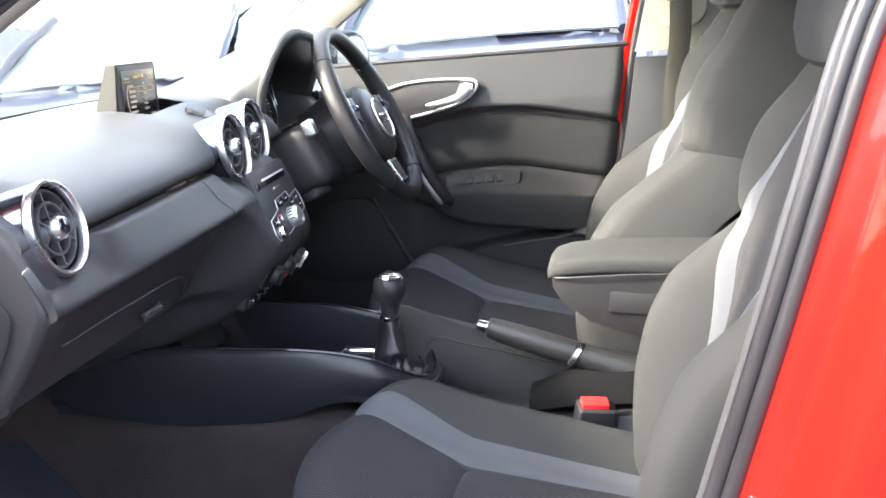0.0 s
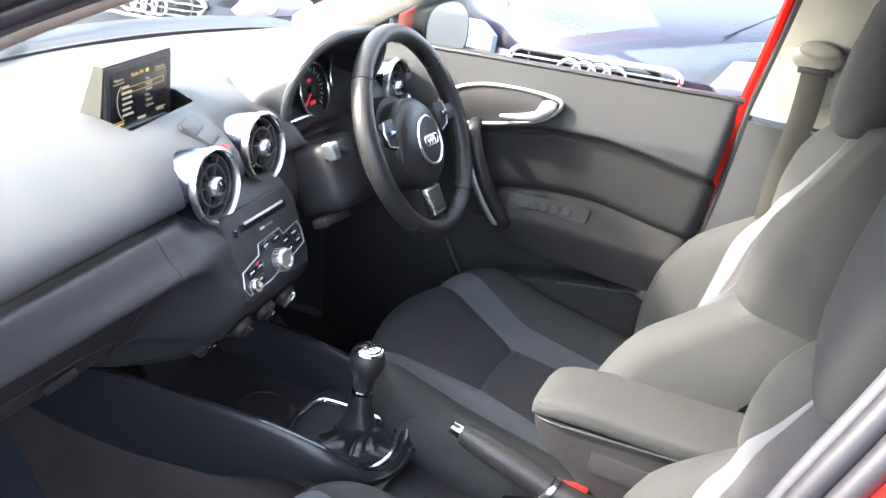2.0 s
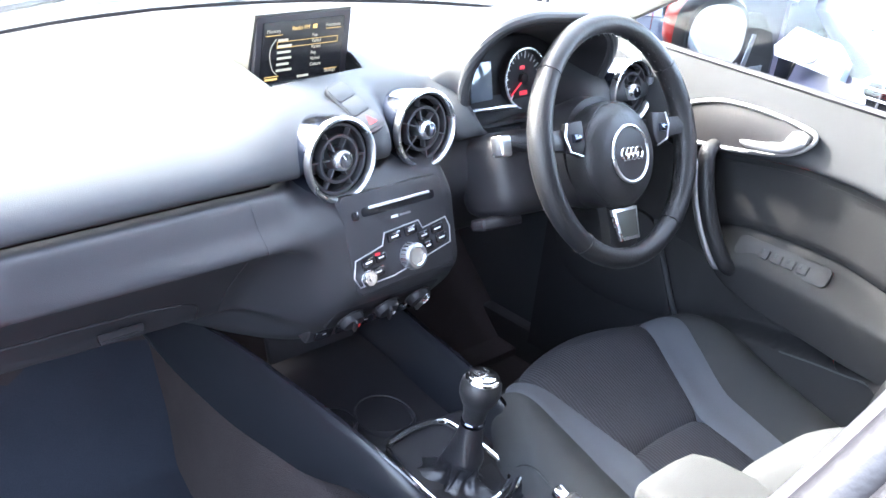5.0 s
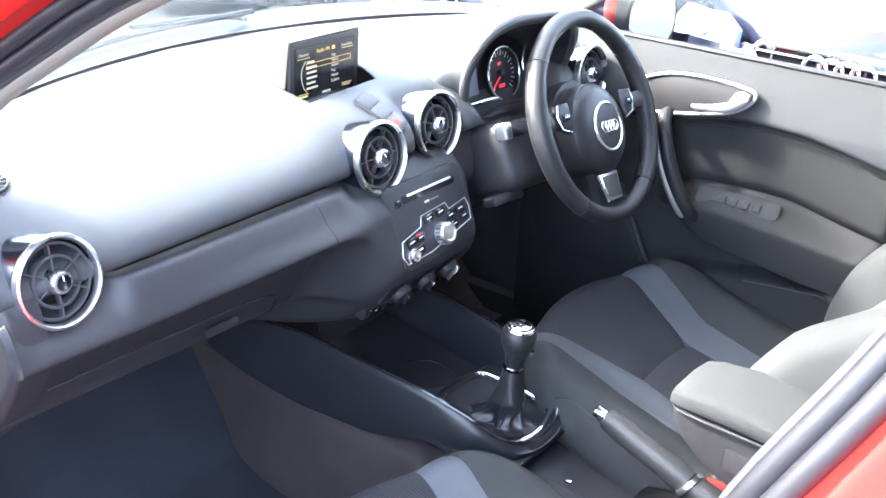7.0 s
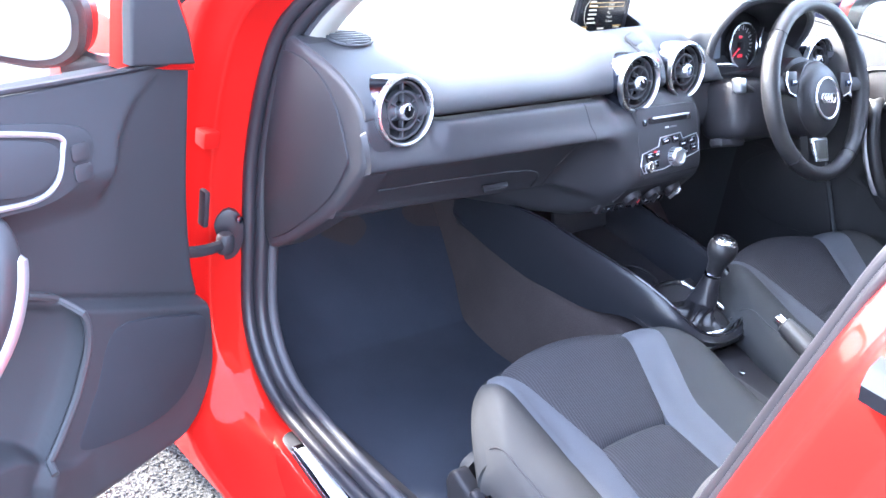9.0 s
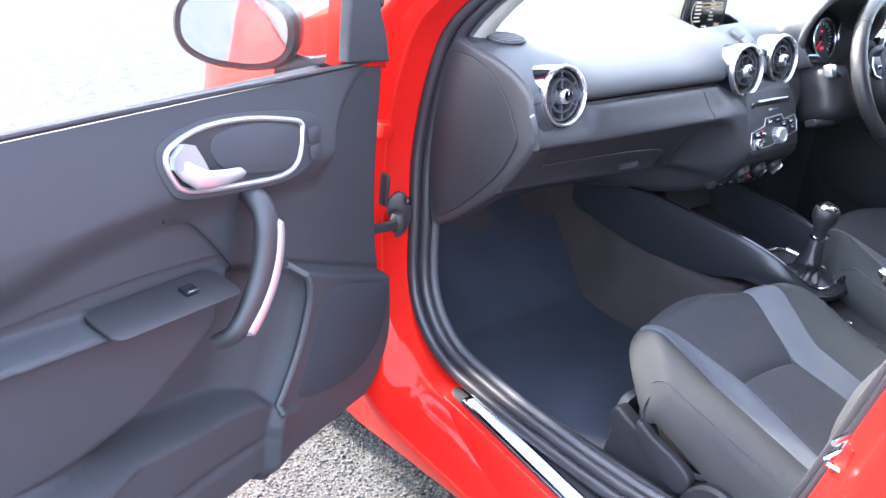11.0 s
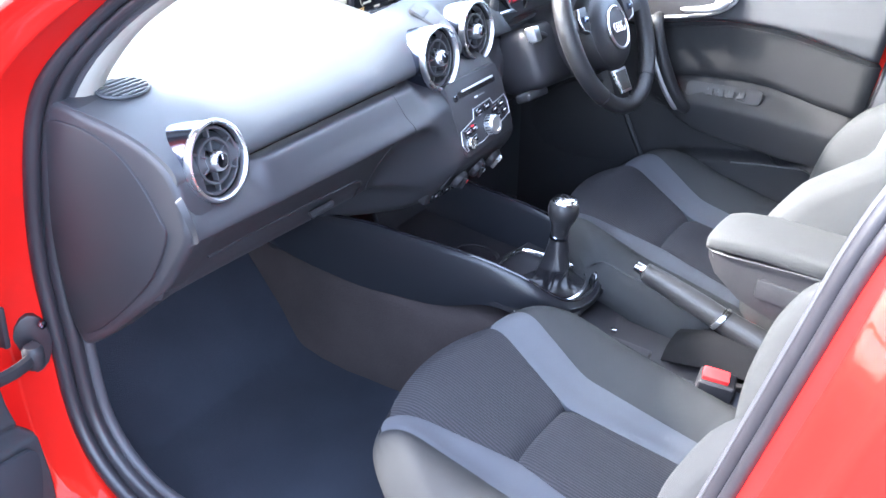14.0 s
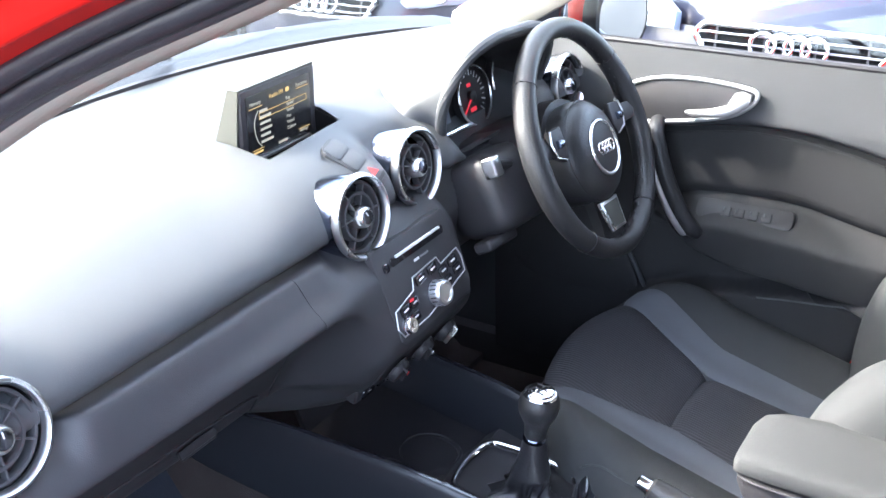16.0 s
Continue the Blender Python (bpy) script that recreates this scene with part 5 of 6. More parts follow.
    def bpad(f0, f1, h0, h1, puff, nu=12, nv=40):
        rows = []
        for j in range(nv + 1):
            h = mix(h0, h1, j / nv)
            a, b = f0(h), f1(h)
            row = []
            for i in range(nu + 1):
                u = mix(a, b, i / nu)
                p = back(u, h)
                e = min(abs(u - a), abs(b - u), h - h0, h1 - h)
                p.y += puff * (1 - math.exp(-e / .007)) - puff
                row.append(p)
            rows.append(row)
        return sheet(rows, .012)

    part("back_panel", bpad(lambda h: -bi(h), bi, -.06, .60, .008), CLOTH, s, "ribbed charcoal cloth panel", angle=70)
    for q in (-1, 1):
        f0, f1 = (bi, bo) if q > 0 else ((lambda h: -bo(h)), (lambda h: -bi(h)))
        part("back_stripe", bpad(f0, f1, -.06, .60, .006, 6), STRIPE, s, "grey-blue cloth stripe", angle=70)

        def side_panel(h0, h1):
            rows = []
            for j in range(37):
                h = mix(h0, h1, j / 36)
                row = []
                for t in [k / 12 for k in range(13)]:
                    u = mix(bo(h), half(h), t)
                    p = back(u, h)
                    e = min(abs(u - bo(h)) * 1.2, h - h0, h1 - h)
                    p.y += .016 * (1 - math.exp(-e / .009)) - .016
                    row.append(Vector((q * p.x, p.y, p.z)))
                e = row[-1]
                for k in range(1, 8):
                    t = k / 7
                    row.append(e + Vector((q * .010 * math.sin(t * 2.2), -.15 * t, -.03 * t)))
                rows.append(row)
            return sheet(rows, .012)

        part("lower_bolster", side_panel(-.08, .336), BOLSTER, s, "charcoal cloth side bolster", angle=70)
        part("shoulder_bolster", side_panel(.336, .60), BOLSTER, s, "charcoal cloth shoulder panel", angle=70)
        part("shoulder_seam", tube([back(q * (bo(h) + .002), h) + Vector((0, -.006, 0)) for h in [.34 + .26 * k / 20 for k in range(21)]], .0022, 6), BLACK, s, "dark stitched seam")
    rows = []
    for h in [-.06 + k / 12 * .65 for k in range(13)]:
        rows.append([Vector((half(h) * u * .97, -.272 - .505 * h - .115 + .015 * abs(u), h)) for u in [k / 6 - 1 for k in range(13)]])
    part("back_shell", sheet(rows, .02), BLACK, s, "black rear shell")
    top = [back(half(.60) * u, .60) for u in [k / 8 - 1 for k in range(17)]]
    part("top_edge", sheet([top, [p + Vector((0, -.03, .010)) for p in top], [p + Vector((0, -.08, .0)) for p in top], [p + Vector((0, -.11, -.04)) for p in top]], .012), BOLSTER, s)
    part("headrest", loft([[Vector((w * math.copysign(abs(math.cos(a)) ** .6, math.cos(a)), -.535 + y + d * math.copysign(abs(math.sin(a)) ** .7, math.sin(a)), z)) for a in [2 * math.pi * k / 28 for k in range(28)]]
                         for z, w, d, y in ((.560, .085, .022, .02), (.568, .108, .038, .012), (.60, .120, .050, .004), (.66, .125, .054, -.01), (.72, .118, .050, -.022), (.755, .098, .038, -.03), (.77, .06, .018, -.034))]), BOLSTER, s, "charcoal cloth headrest")
    for q in (-.05, .05):
        part("headrest_post", tube([(q, -.560, .54), (q, -.565, .62)], .006, 8), CHROME, s, "chrome post")
        part("post_collar", lathe([(.014, 0), (.014, .008), (.009, .012)], 16, pose(q, -.585, .598)), BLACK, s, "black post collar")
    # plastic side valance with lever, wheel and rails
    for q in (-1, 1):
        val = spline([(.105, -.052, 0), (.118, -.075, 0), (.110, -.105, 0), (.118, -.17, 0), (.08, -.225, 0), (-.10, -.235, 0), (-.30, -.235, 0), (-.36, -.19, 0), (-.345, -.125, 0), (-.24, -.105, 0), (-.10, -.104, 0), (0, -.086, 0), (.07, -.064, 0)], 70, True)
        part("side_valance", slab([(q * p.x, p.y) for p in val][::q], .03, axes((q * .284, 0, 0), (0, q, 0), (q, 0, 0)), .008, 3), SEAT_PLASTIC, s, "dark plastic side trim")
    lev = outline([(.045, -.046), (.034, -.040), (.002, -.056), (-.05, -.070), (-.085, -.090), (-.082, -.120), (-.055, -.132), (-.01, -.108), (.035, -.070)], 50)
    part("height_lever", slab([(-x, y) for x, y in lev], .018, axes((-.304, 0, 0), (0, -1, 0), (-1, 0, 0)), .006, 3), SEAT_PLASTIC, s, "dark height lever")
    part("recline_wheel", lathe([(.072, 0), (.072, .014), (.066, .020), (.02, .023), (.002, .023)], 36, axes((-.286, -.145, -.150), (0, 1, 0), (-1, 0, 0))), SEAT_PLASTIC, s, "round recline wheel")
    part("lever_notch", slab(rounded(.040, .012, .005), .004, axes((-.285, -.085, -.090), (0, -.9, .3), (-1, 0, 0)), .001), SEAT_PLASTIC, s)
    part("frame_skirt", box((.50, .45, .06), pose(0, -.06, -.235), .01), BLACK, s)
    part("front_skirt", slab(rounded(.46, .15, .03), .02, axes((0, .150, -.135), (1, 0, 0), (0, 1, .1)), .006), TRIM, s, "dark plastic front skirt")
    for q in (-.20, .20):
        part("rail", box((.035, .60, .030), pose(q, -.08, -.268), .004), DARK_METAL, s, "steel runner")
    return s


seat = build_seat(.034, .90)
tagged(seat, "charcoal and grey-blue cloth passenger sports seat", "car seat", "front seats")
seat.matrix_world = Matrix.Translation((-.362, -.350, .469))
driver_seat = build_seat(0, 1)
driver_seat.matrix_world = Matrix.Translation((.342, -.294, .514))
tagged(driver_seat, "charcoal and grey-blue cloth driver's seat, set higher", "car seat", "front seats")

# ---- seat belts ----
buckle = thing("belt_buckle", "black belt buckle with a red release button", "belt buckle", m=axes((-.083, -.548, .474), (.25, -.95, -.15), (-.25, .1, .95)))
part("housing", box((.062, .040, .060), pose(.004, 0, -.018), .007, 3), BLACK, buckle)
part("release_button", box((.044, .026, .012), pose(0, 0, .014), .003, 2), RED_PLASTIC, buckle, "red release button")
part("stalk", box((.026, .014, .13), pose(.012, 0, -.10, 0, -10, 0), .004), BLACK, buckle)
part("label_plate", box((.032, .001, .018), pose(.004, .021, -.024), 0), GREY_MARK, buckle)
buckle2 = copy_thing(buckle, axes((.092, -.535, .482), (.25, -.95, -.15), (.25, .1, .95)))
tagged(buckle2, "black belt buckle beside the driver's seat", "belt buckle")
belt = thing("seat_belt", "dark seat belt webbing hanging from a beige pillar loop", "seat belt", (-.05, -.007, .014))
WEB = spline([(.602, -.727, 1.082), (.592, -.722, 1.00), (.582, -.708, .91), (.574, -.70, .78), (.57, -.69, .60)], 18)
part("webbing", sheet([[p + Vector((.004, -.0215, .004)) for p in WEB], [p + Vector((-.004, .0, 0)) for p in WEB], [p + Vector((.0, .0215, -.004)) for p in WEB]], .0018), WEBBING, belt)
part("pillar_loop", loft([[(.622 - dx, -.727 + w * math.cos(a), 1.098 + h * math.sin(a)) for a in [2 * math.pi * k / 30 for k in range(30)]] for dx, w, h in ((0, .042, .027), (.010, .043, .028), (.016, .038, .023), (.020, .028, .015))]), CREAM_DARK, belt, "beige plastic pillar loop")
part("loop_slot", box((.014, .058, .010), pose(.600, -.727, 1.078), .004), BLACK, belt)
part("loop_cap", loft([[(.606 - dx, -.727 + w * math.cos(a), 1.112 + h * math.sin(a)) for a in [2 * math.pi * k / 24 for k in range(24)]] for dx, w, h in ((0, .034, .013), (.010, .032, .012), (.014, .022, .007))]), CREAM_DARK, belt, "beige plastic cap")
part("height_track", slab(rounded(.105, .17, .045), .012, axes((.634, -.727, 1.10), (0, -1, 0), (-.95, 0, .3)), .004), CREAM, belt, "pale height adjuster plate")


# ---- doors ----
def front_edge(y):
    """Front edge of a door's panel."""
    return table(y, (.262, .13), (.285, .045), (.333, -.012), (.415, -.036), (.53, -.020), (.61, .004), (.77, .026), (.974, .034))


def passenger_trim(d):
    """The inner side of the open door in its own space: x back from the hinge edge, y up from the ground, z into the cabin."""
    L = 1.02
    arm_out, wall_out = .085, .060

    def wall_top(x):
        return table(x, (.30, .385), (.345, .410), (.386, .440), (.556, .470), (.69, .492), (1.02, .535))

    def pocket_front(y):
        return table(y, (.38, .362), (.40, .352), (.443, .325), (.526, .288), (.595, .274), (.63, .280), (.66, .309), (.683, .355), (.70, .42))

    def seam(x):
        return table(x, (-.03, .535), (0, .545), (.157, .603), (.277, .648), (.36, .680), (.46, .705), (.60, .712), (1.02, .745))

    def zed(x, y):
        """Depth of the panel into the cabin."""
        z = .022 + .014 * smooth(.0, .25, x)
        # upper panel above the sweep
        sw = table(x, (.2, .818), (.36, .822), (.47, .832), (.586, .838), (.71, .832), (.846, .809), (.924, .793), (1.02, .77))
        xs = table(y, (.80, .230), (.83, .218), (.878, .205), (.92, .176), (.95, .135), (.966, .10), (.985, .04))
        up_ = smooth(-.045, .028, y - sw) * smooth(-.022, .016, x - xs)
        z += up_ * (.030 - .26 * max(0, y - .85))
        # lower front, proud of the middle
        ys = seam(x)
        low = smooth(ys + .003, ys - .008, y)
        xf_ = pocket_front(y)
        z += .026 * low * smooth(xf_ + .010, xf_ - .012, x)
        # bottle pocket sinks away behind its rim
        xf = pocket_front(y)
        wt = wall_top(x)
        inp = smooth(xf - .004, xf + .034, x) * smooth(ys + .004, ys - .03, y) * smooth(wt - .008, wt + .008, y)
        z -= inp * (.010 + .040 * smooth(xf, xf + .14, x))
        # armrest
        st = mix(.700, .735, smooth(.5, 1.0, x))
        sl = table(x, (.44, .64), (.49, .604), (.593, .539), (.672, .50), (.85, .475), (1.02, .475))
        a = smooth(.44, .52, x) * smooth(st + .010, st - .010, y) * smooth(sl - .02, sl + .06, y)
        z += arm_out * a
        # pocket wall
        w = smooth(.24, .40, x) * smooth(wt + .008, wt - .008, y)
        z += w * wall_out * (.5 + .5 * smooth(.35, .75, x)) * (1 - .12 * smooth(.42, .28, y))
        z -= .010 * math.exp(-((y - .335 - .06 * x) / .009) ** 2) * smooth(.3, .5, x)
        # dark joint over the lower front
        z -= .007 * math.exp(-((y - ys) / .006) ** 2) * smooth(.38, .34, x)
        z -= .030 * smooth(.30, .255, y)
        return z

    rows = []
    for j in range(176):
        y = mix(.258, .968, j / 175)
        x0 = front_edge(y)
        row = []
        for i in range(161):
            x = mix(x0, L, i / 160)
            zz = zed(x, y) - .016 * smooth(x0 + .014, x0, x)
            row.append((x, y + .024 * x * smooth(.75, .97, y), zz))
        rows.append(row)
    part("panel", sheet(rows, .012), TRIM, d, "dark moulded plastic inner panel", angle=180)
    part("belt_edge", tube([(.10, .974, .030), (.3, .980, .034), (.7, .992, .034), (L, .999, .034)], .005, 8), RUBBER, d, "black window seal")
    # lever recess, tilted back with the upper panel
    TM = pose(0, .85, .0715, -14, 0, 0) @ pose(0, -.85, -.066)
    rec = outline([(.315, .900), (.314, .913), (.337, .923), (.431, .943), (.524, .949), (.585, .938), (.607, .922), (.600, .892), (.573, .868), (.463, .851), (.372, .844), (.332, .860)])
    big = outline([(.262, .905), (.30, .930), (.43, .954), (.53, .960), (.60, .947), (.622, .925), (.612, .885), (.58, .856), (.46, .839), (.36, .832), (.30, .845), (.272, .868)])
    part("handle_surround", slab(big, .012, pose(0, 0, .0655), .003), TRIM, d, "dark surround of the door lever", m=TM)
    # plate without depth; black colour gives the recess its shade
    r = part("handle_recess", slab(rec, .010, pose(0, 0, .0665), .001), BLACK, d, "flat plate with the recess shade in its black", m=TM)
    part("recess_rim", tube([(x, y, .0675) for x, y in rec], .0042, 8, True), SATIN, r, "satin silver rim")
    bowl = outline([(.322, .888), (.326, .908), (.36, .921), (.42, .934), (.485, .937), (.512, .928), (.518, .905), (.500, .883), (.455, .866), (.380, .853), (.340, .864)], 48)
    part("recess_bowl", loft([[(mix(.42, x, f), mix(.895, y, f), .0668 + h) for x, y in bowl] for f, h in ((1, 0), (.985, .002), (.8, .004), (.5, .006), (.1, .0065))]), TRIM, r, "smooth grey bowl")
    lever_ = part("lever", loft([[(x, y + h * math.cos(a), z + .006 * math.sin(a)) for a in [2 * math.pi * k / 14 for k in range(14)]] for x, y, h, z in ((.474, .872, .004, .080), (.486, .874, .009, .086), (.52, .876, .011, .088), (.55, .879, .013, .086), (.572, .888, .018, .082), (.590, .904, .018, .076), (.602, .914, .008, .072))]), SATIN, d, "satin silver lever", m=TM)
    part("lever_root", loft([[(x0, y0, .0668), (x1, y1, .0668), (x1, y1, .082), (x0, y0, .082)] for x0, y0, x1, y1 in ((.604, .905, .540, .884), (.602, .922, .550, .908), (.580, .936, .562, .930))]), SATIN, lever_)
    for y in (.890, .862):
        part("lock_button", slab(rounded(.030, .024, .006, 3, .287, y), .004, pose(0, 0, .0685), .001), DASH_LOW, d, m=TM)
    # pull handle: a broad bar that leans back and runs into the armrest
    grip = spline([(.432, .826, .040), (.434, .822, .072), (.438, .796, .096), (.446, .752, .106), (.462, .706, .110), (.486, .664, .110), (.508, .632, .104), (.520, .612, .080)], 34)
    gp = part("pull_handle", tube(grip, [.017 + .006 * math.sin(math.pi * min(1, .15 + k / 40)) for k in range(35)], 16, flat=.72), DASH_LOW, d, "dark grey pull handle")
    part("handle_insert", tube([q + Vector((-.0145, -.006, .0095)) for q in grip[9:30]], [.004] + [.0118] * 19 + [.004], 10, flat=.9), SATIN, gp, "satin silver insert")
    # switch plate on the armrest shelf
    SP = axes((.625, .714, .036 + arm_out * .5), (1, .05, 0), (0, .97, .22))
    sw_ = part("switch_plate", slab(rounded(.25, arm_out * .86, .018), .004, SP @ pose(0, 0, .004), .0015), BLACK, d, "black switch plate")
    b = part("window_switch", box((.026, .020, .008), SP @ pose(-.045, .004, .007), .003), GLOSS, sw_)
    part("switch_tip", box((.020, .004, .003), SP @ pose(-.045, -.004, .0115), .001), CHROME, b, "bright switch edge")
    # rim in lighter plastic than the panel, standing in for its gloss reflection
    part("pocket_rim", tube([(pocket_front(y) - .004, y, zed(pocket_front(y) - .012, y) + .001) for y in [.40 + .285 * k / 30 for k in range(31)]], .0065, 8), DASH, d, "pocket rim, its sheen put in lighter plastic")
    part("shelf_seam", tube(spline([(.47, .728, .036), (.55, .738, .036), (.7, .750, .036), (.85, .752, .037), (1.0, .742, .038)], 24), .0022, 6), BLACK, d)
    part("insert_seam", tube(spline([(.60, .822, .046), (.553, .808, .046), (.512, .774, .042), (.466, .726, .040), (.44, .694, .040)], 24), .0020, 6), BLACK, d)
    # loudspeaker
    part("speaker_cover", slab(outline([(.020, .530), (.08, .555), (.143, .576), (.205, .588), (.233, .565), (.250, .50), (.268, .455), (.282, .40), (.209, .378), (.111, .375), (.05, .405), (.020, .465)], 60), .008, pose(0, 0, .0630), .003), GRILLE_CLOTH, d, "black speaker cover")
    # mirror corner cover
    part("mirror_corner", slab([(.052, .968), (.180, .985), (.184, 1.06), (.182, 1.165), (.160, 1.178), (.128, 1.130), (.098, 1.075), (.070, 1.020)], .02, pose(0, 0, .046), .006, 3), TRIM, d, "dark corner cover")
    part("window_frame_corner", slab([(.034, .950), (.180, .975), (.184, 1.165), (.158, 1.205), (.118, 1.150), (.078, 1.075), (.048, 1.010)], .03, pose(0, 0, .030), .008, 3), RED, d, "red corner of the window frame")


def driver_trim(d):
    """The inner side of the closed door: x back from the hinge edge, y up from the ground, z into the cabin; tables run over x."""
    def sweep(x):
        return table(x, (.02, .850), (.275, .858), (.385, .868), (.462, .881), (.525, .888), (.605, .886), (.68, .876), (.745, .862), (.825, .846), (.90, .83))

    def seam(x):
        return table(x, (.02, .70), (.30, .720), (.385, .748), (.45, .764), (.545, .770), (.605, .768), (.665, .757), (.725, .744), (.792, .732), (.88, .715))

    def arm_edge(x):
        return table(x, (.30, .700), (.425, .697), (.482, .708), (.565, .705), (.645, .698), (.735, .692), (.85, .684))

    def arm_foot(x):
        return table(x, (.02, .690), (.30, .700), (.398, .680), (.451, .648), (.525, .628), (.60, .620), (.68, .610), (.85, .600))

    def pocket(x):
        return table(x, (.33, .545), (.40, .562), (.525, .588), (.571, .594), (.615, .600), (.677, .606), (.751, .617), (.85, .630))

    def rear(y):
        return .225 + table(y, (.35, .46), (.60, .53), (.69, .554), (.73, .572), (.85, .595), (1.0, .622))

    def depth(x, y):
        a = smooth(.35, .43, x)
        sw, se, af, ab, pl = sweep(x), seam(x), arm_edge(x), arm_foot(x), pocket(x)
        z = .032 + .026 * smooth(sw - .006, sw + .010, y) - .20 * max(0, y - .90) * smooth(sw, sw + .03, y)
        z -= .006 * math.exp(-((y - se) / .005) ** 2) * a
        z += a * .052 * smooth(se - .004, af + .002, y) - a * .010 * smooth(af, ab, y)
        z -= a * .068 * smooth(ab + .014, ab - .006, y)
        z += .050 * smooth(pl + .005, pl - .005, y) * smooth(.30, .42, x)
        return z

    def skin(name, lo_, hi_, material, label, nu=90, nv=24):
        rows = []
        for j in range(nv + 1):
            t = j / nv
            row = []
            end = rear(mix(lo_(.79), hi_(.79), t))
            for i in range(nu + 1):
                x = mix(.03, end, i / nu)
                y = mix(lo_(x), hi_(x), t)
                row.append((x, y, depth(x, y) - .012 * smooth(end - .012, end, x)))
            rows.append(row)
        return part(name, sheet(rows, .010), material, d, label, angle=60)

    skin("upper_panel", lambda x: sweep(x) - .001, lambda x: 1.0, TRIM, "grey upper door panel")
    skin("middle_insert", lambda x: seam(x) - .0005, lambda x: sweep(x) - .0012, DOOR_DARK_SHADED, "darker middle insert")
    # armrest and lower panel take the dark plastic to imitate their shade
    skin("armrest", lambda x: arm_foot(x) - .012, lambda x: seam(x) - .001, DOOR_DARK_SHADED, "moulded armrest, darkened for shade", nv=40)
    skin("lower_panel", lambda x: .33, lambda x: arm_foot(x) - .0125, DOOR_DARK_SHADED, "lower panel and pocket, darkened for shade", nv=50)
    part("belt_edge", tube([(.05, 1.002, .034), (.4, 1.004, .034), (.85, 1.004, .034)], .006, 8), RUBBER, d, "black window seal")
    # lever recess
    TM = pose(0, .915, .0640, -10, 0, 0) @ pose(0, -.915, 0)
    rec = outline([(.288, .900), (.300, .930), (.355, .953), (.425, .960), (.497, .957), (.527, .950), (.523, .931), (.490, .908), (.425, .891), (.345, .878), (.300, .875)])
    # again a flat plate, blackened to look like a shaded hollow
    r = part("handle_recess", slab(rec, .010, pose(0, 0, .0020), .001), BLACK, d, "flat plate with the recess shade in its black", m=TM)
    part("recess_rim", tube([(x, y, .0030) for x, y in rec], .0038, 8, True), SATIN, r, "satin silver rim")
    lever_ = part("lever", loft([[(x, y + h * math.cos(a), z + .006 * math.sin(a)) for a in [2 * math.pi * k / 14 for k in range(14)]] for x, y, h, z in ((.418, .906, .003, .014), (.430, .906, .006, .019), (.46, .910, .008, .020), (.485, .916, .010, .018), (.503, .926, .012, .013), (.517, .938, .010, .008))]), SATIN, d, "satin silver lever", m=TM)
    part("lever_root", loft([[(x0, y0, .003), (x1, y1, .003), (x1, y1, .013), (x0, y0, .013)] for x0, y0, x1, y1 in ((.520, .934, .480, .916), (.520, .946, .488, .934), (.505, .950, .494, .946))]), SATIN, lever_)
    # pull handle
    grip = spline([(.366, .886, .046), (.370, .876, .088), (.382, .846, .104), (.398, .802, .108), (.420, .752, .104), (.444, .708, .092), (.456, .688, .064)], 30)
    gp = part("pull_handle", tube(grip, [.0135 + .0030 * math.sin(math.pi * k / 30) for k in range(31)], 14, flat=.8), LEATHER, d, "black pull handle")
    part("handle_insert", tube([q + Vector((-.0120, -.003, .0095)) for q in grip[7:28]], [.003] + [.0068] * 19 + [.003], 10, flat=.9), SATIN, gp, "satin silver insert")
    # switches on the sloping armrest shelf
    SP = axes((.525, .7385, .0590), (1, .02, 0), (0, .62, .78))
    sw_ = part("switch_plate", slab(rounded(.165, .034, .010), .004, SP @ pose(0, 0, .0005), .0008), BLACK, d, "black switch plate")
    for k in range(4):
        b = part("window_switch", box((.016, .016, .004), SP @ pose(-.030 + .023 * k, -.002, .0018), .0015), BLACK, sw_)
        part("switch_tip", box((.003, .007, .002), SP @ pose(-.034 + .023 * k, .002, .0036), .0008), EDGE, b, "bright switch edge")
    part("shelf_seam", tube([(x, seam(x) + .003, depth(x, seam(x) + .003) + .0005) for x in [.44 + .35 * k / 30 for k in range(31)]], .0013, 6), BLACK, d)
    part("pocket_seam", tube([(x, pocket(x) - .006, depth(x, pocket(x) - .006) + .001) for x in [.56 + .19 * k / 20 for k in range(21)]], .0018, 6), DASH, d, "pocket edge")
    # loudspeaker and the pocket's front rim
    part("speaker_cover", slab(outline([(.262, .700), (.18, .700), (.105, .66), (.058, .60), (.095, .537), (.145, .517), (.225, .514), (.32, .532), (.335, .552), (.30, .63)], 70), .010, pose(0, 0, .0400), .0025), DOOR_DARK_SHADED, d, "black speaker cover")
    # lighter than the cover beside it, for the same rim sheen
    part("pocket_rim", tube(spline([(.352, .545, .040), (.335, .58, .043), (.305, .64, .043), (.272, .705, .040)], 20), .0045, 8), TRIM, d, "pocket rim, its sheen put in lighter plastic")


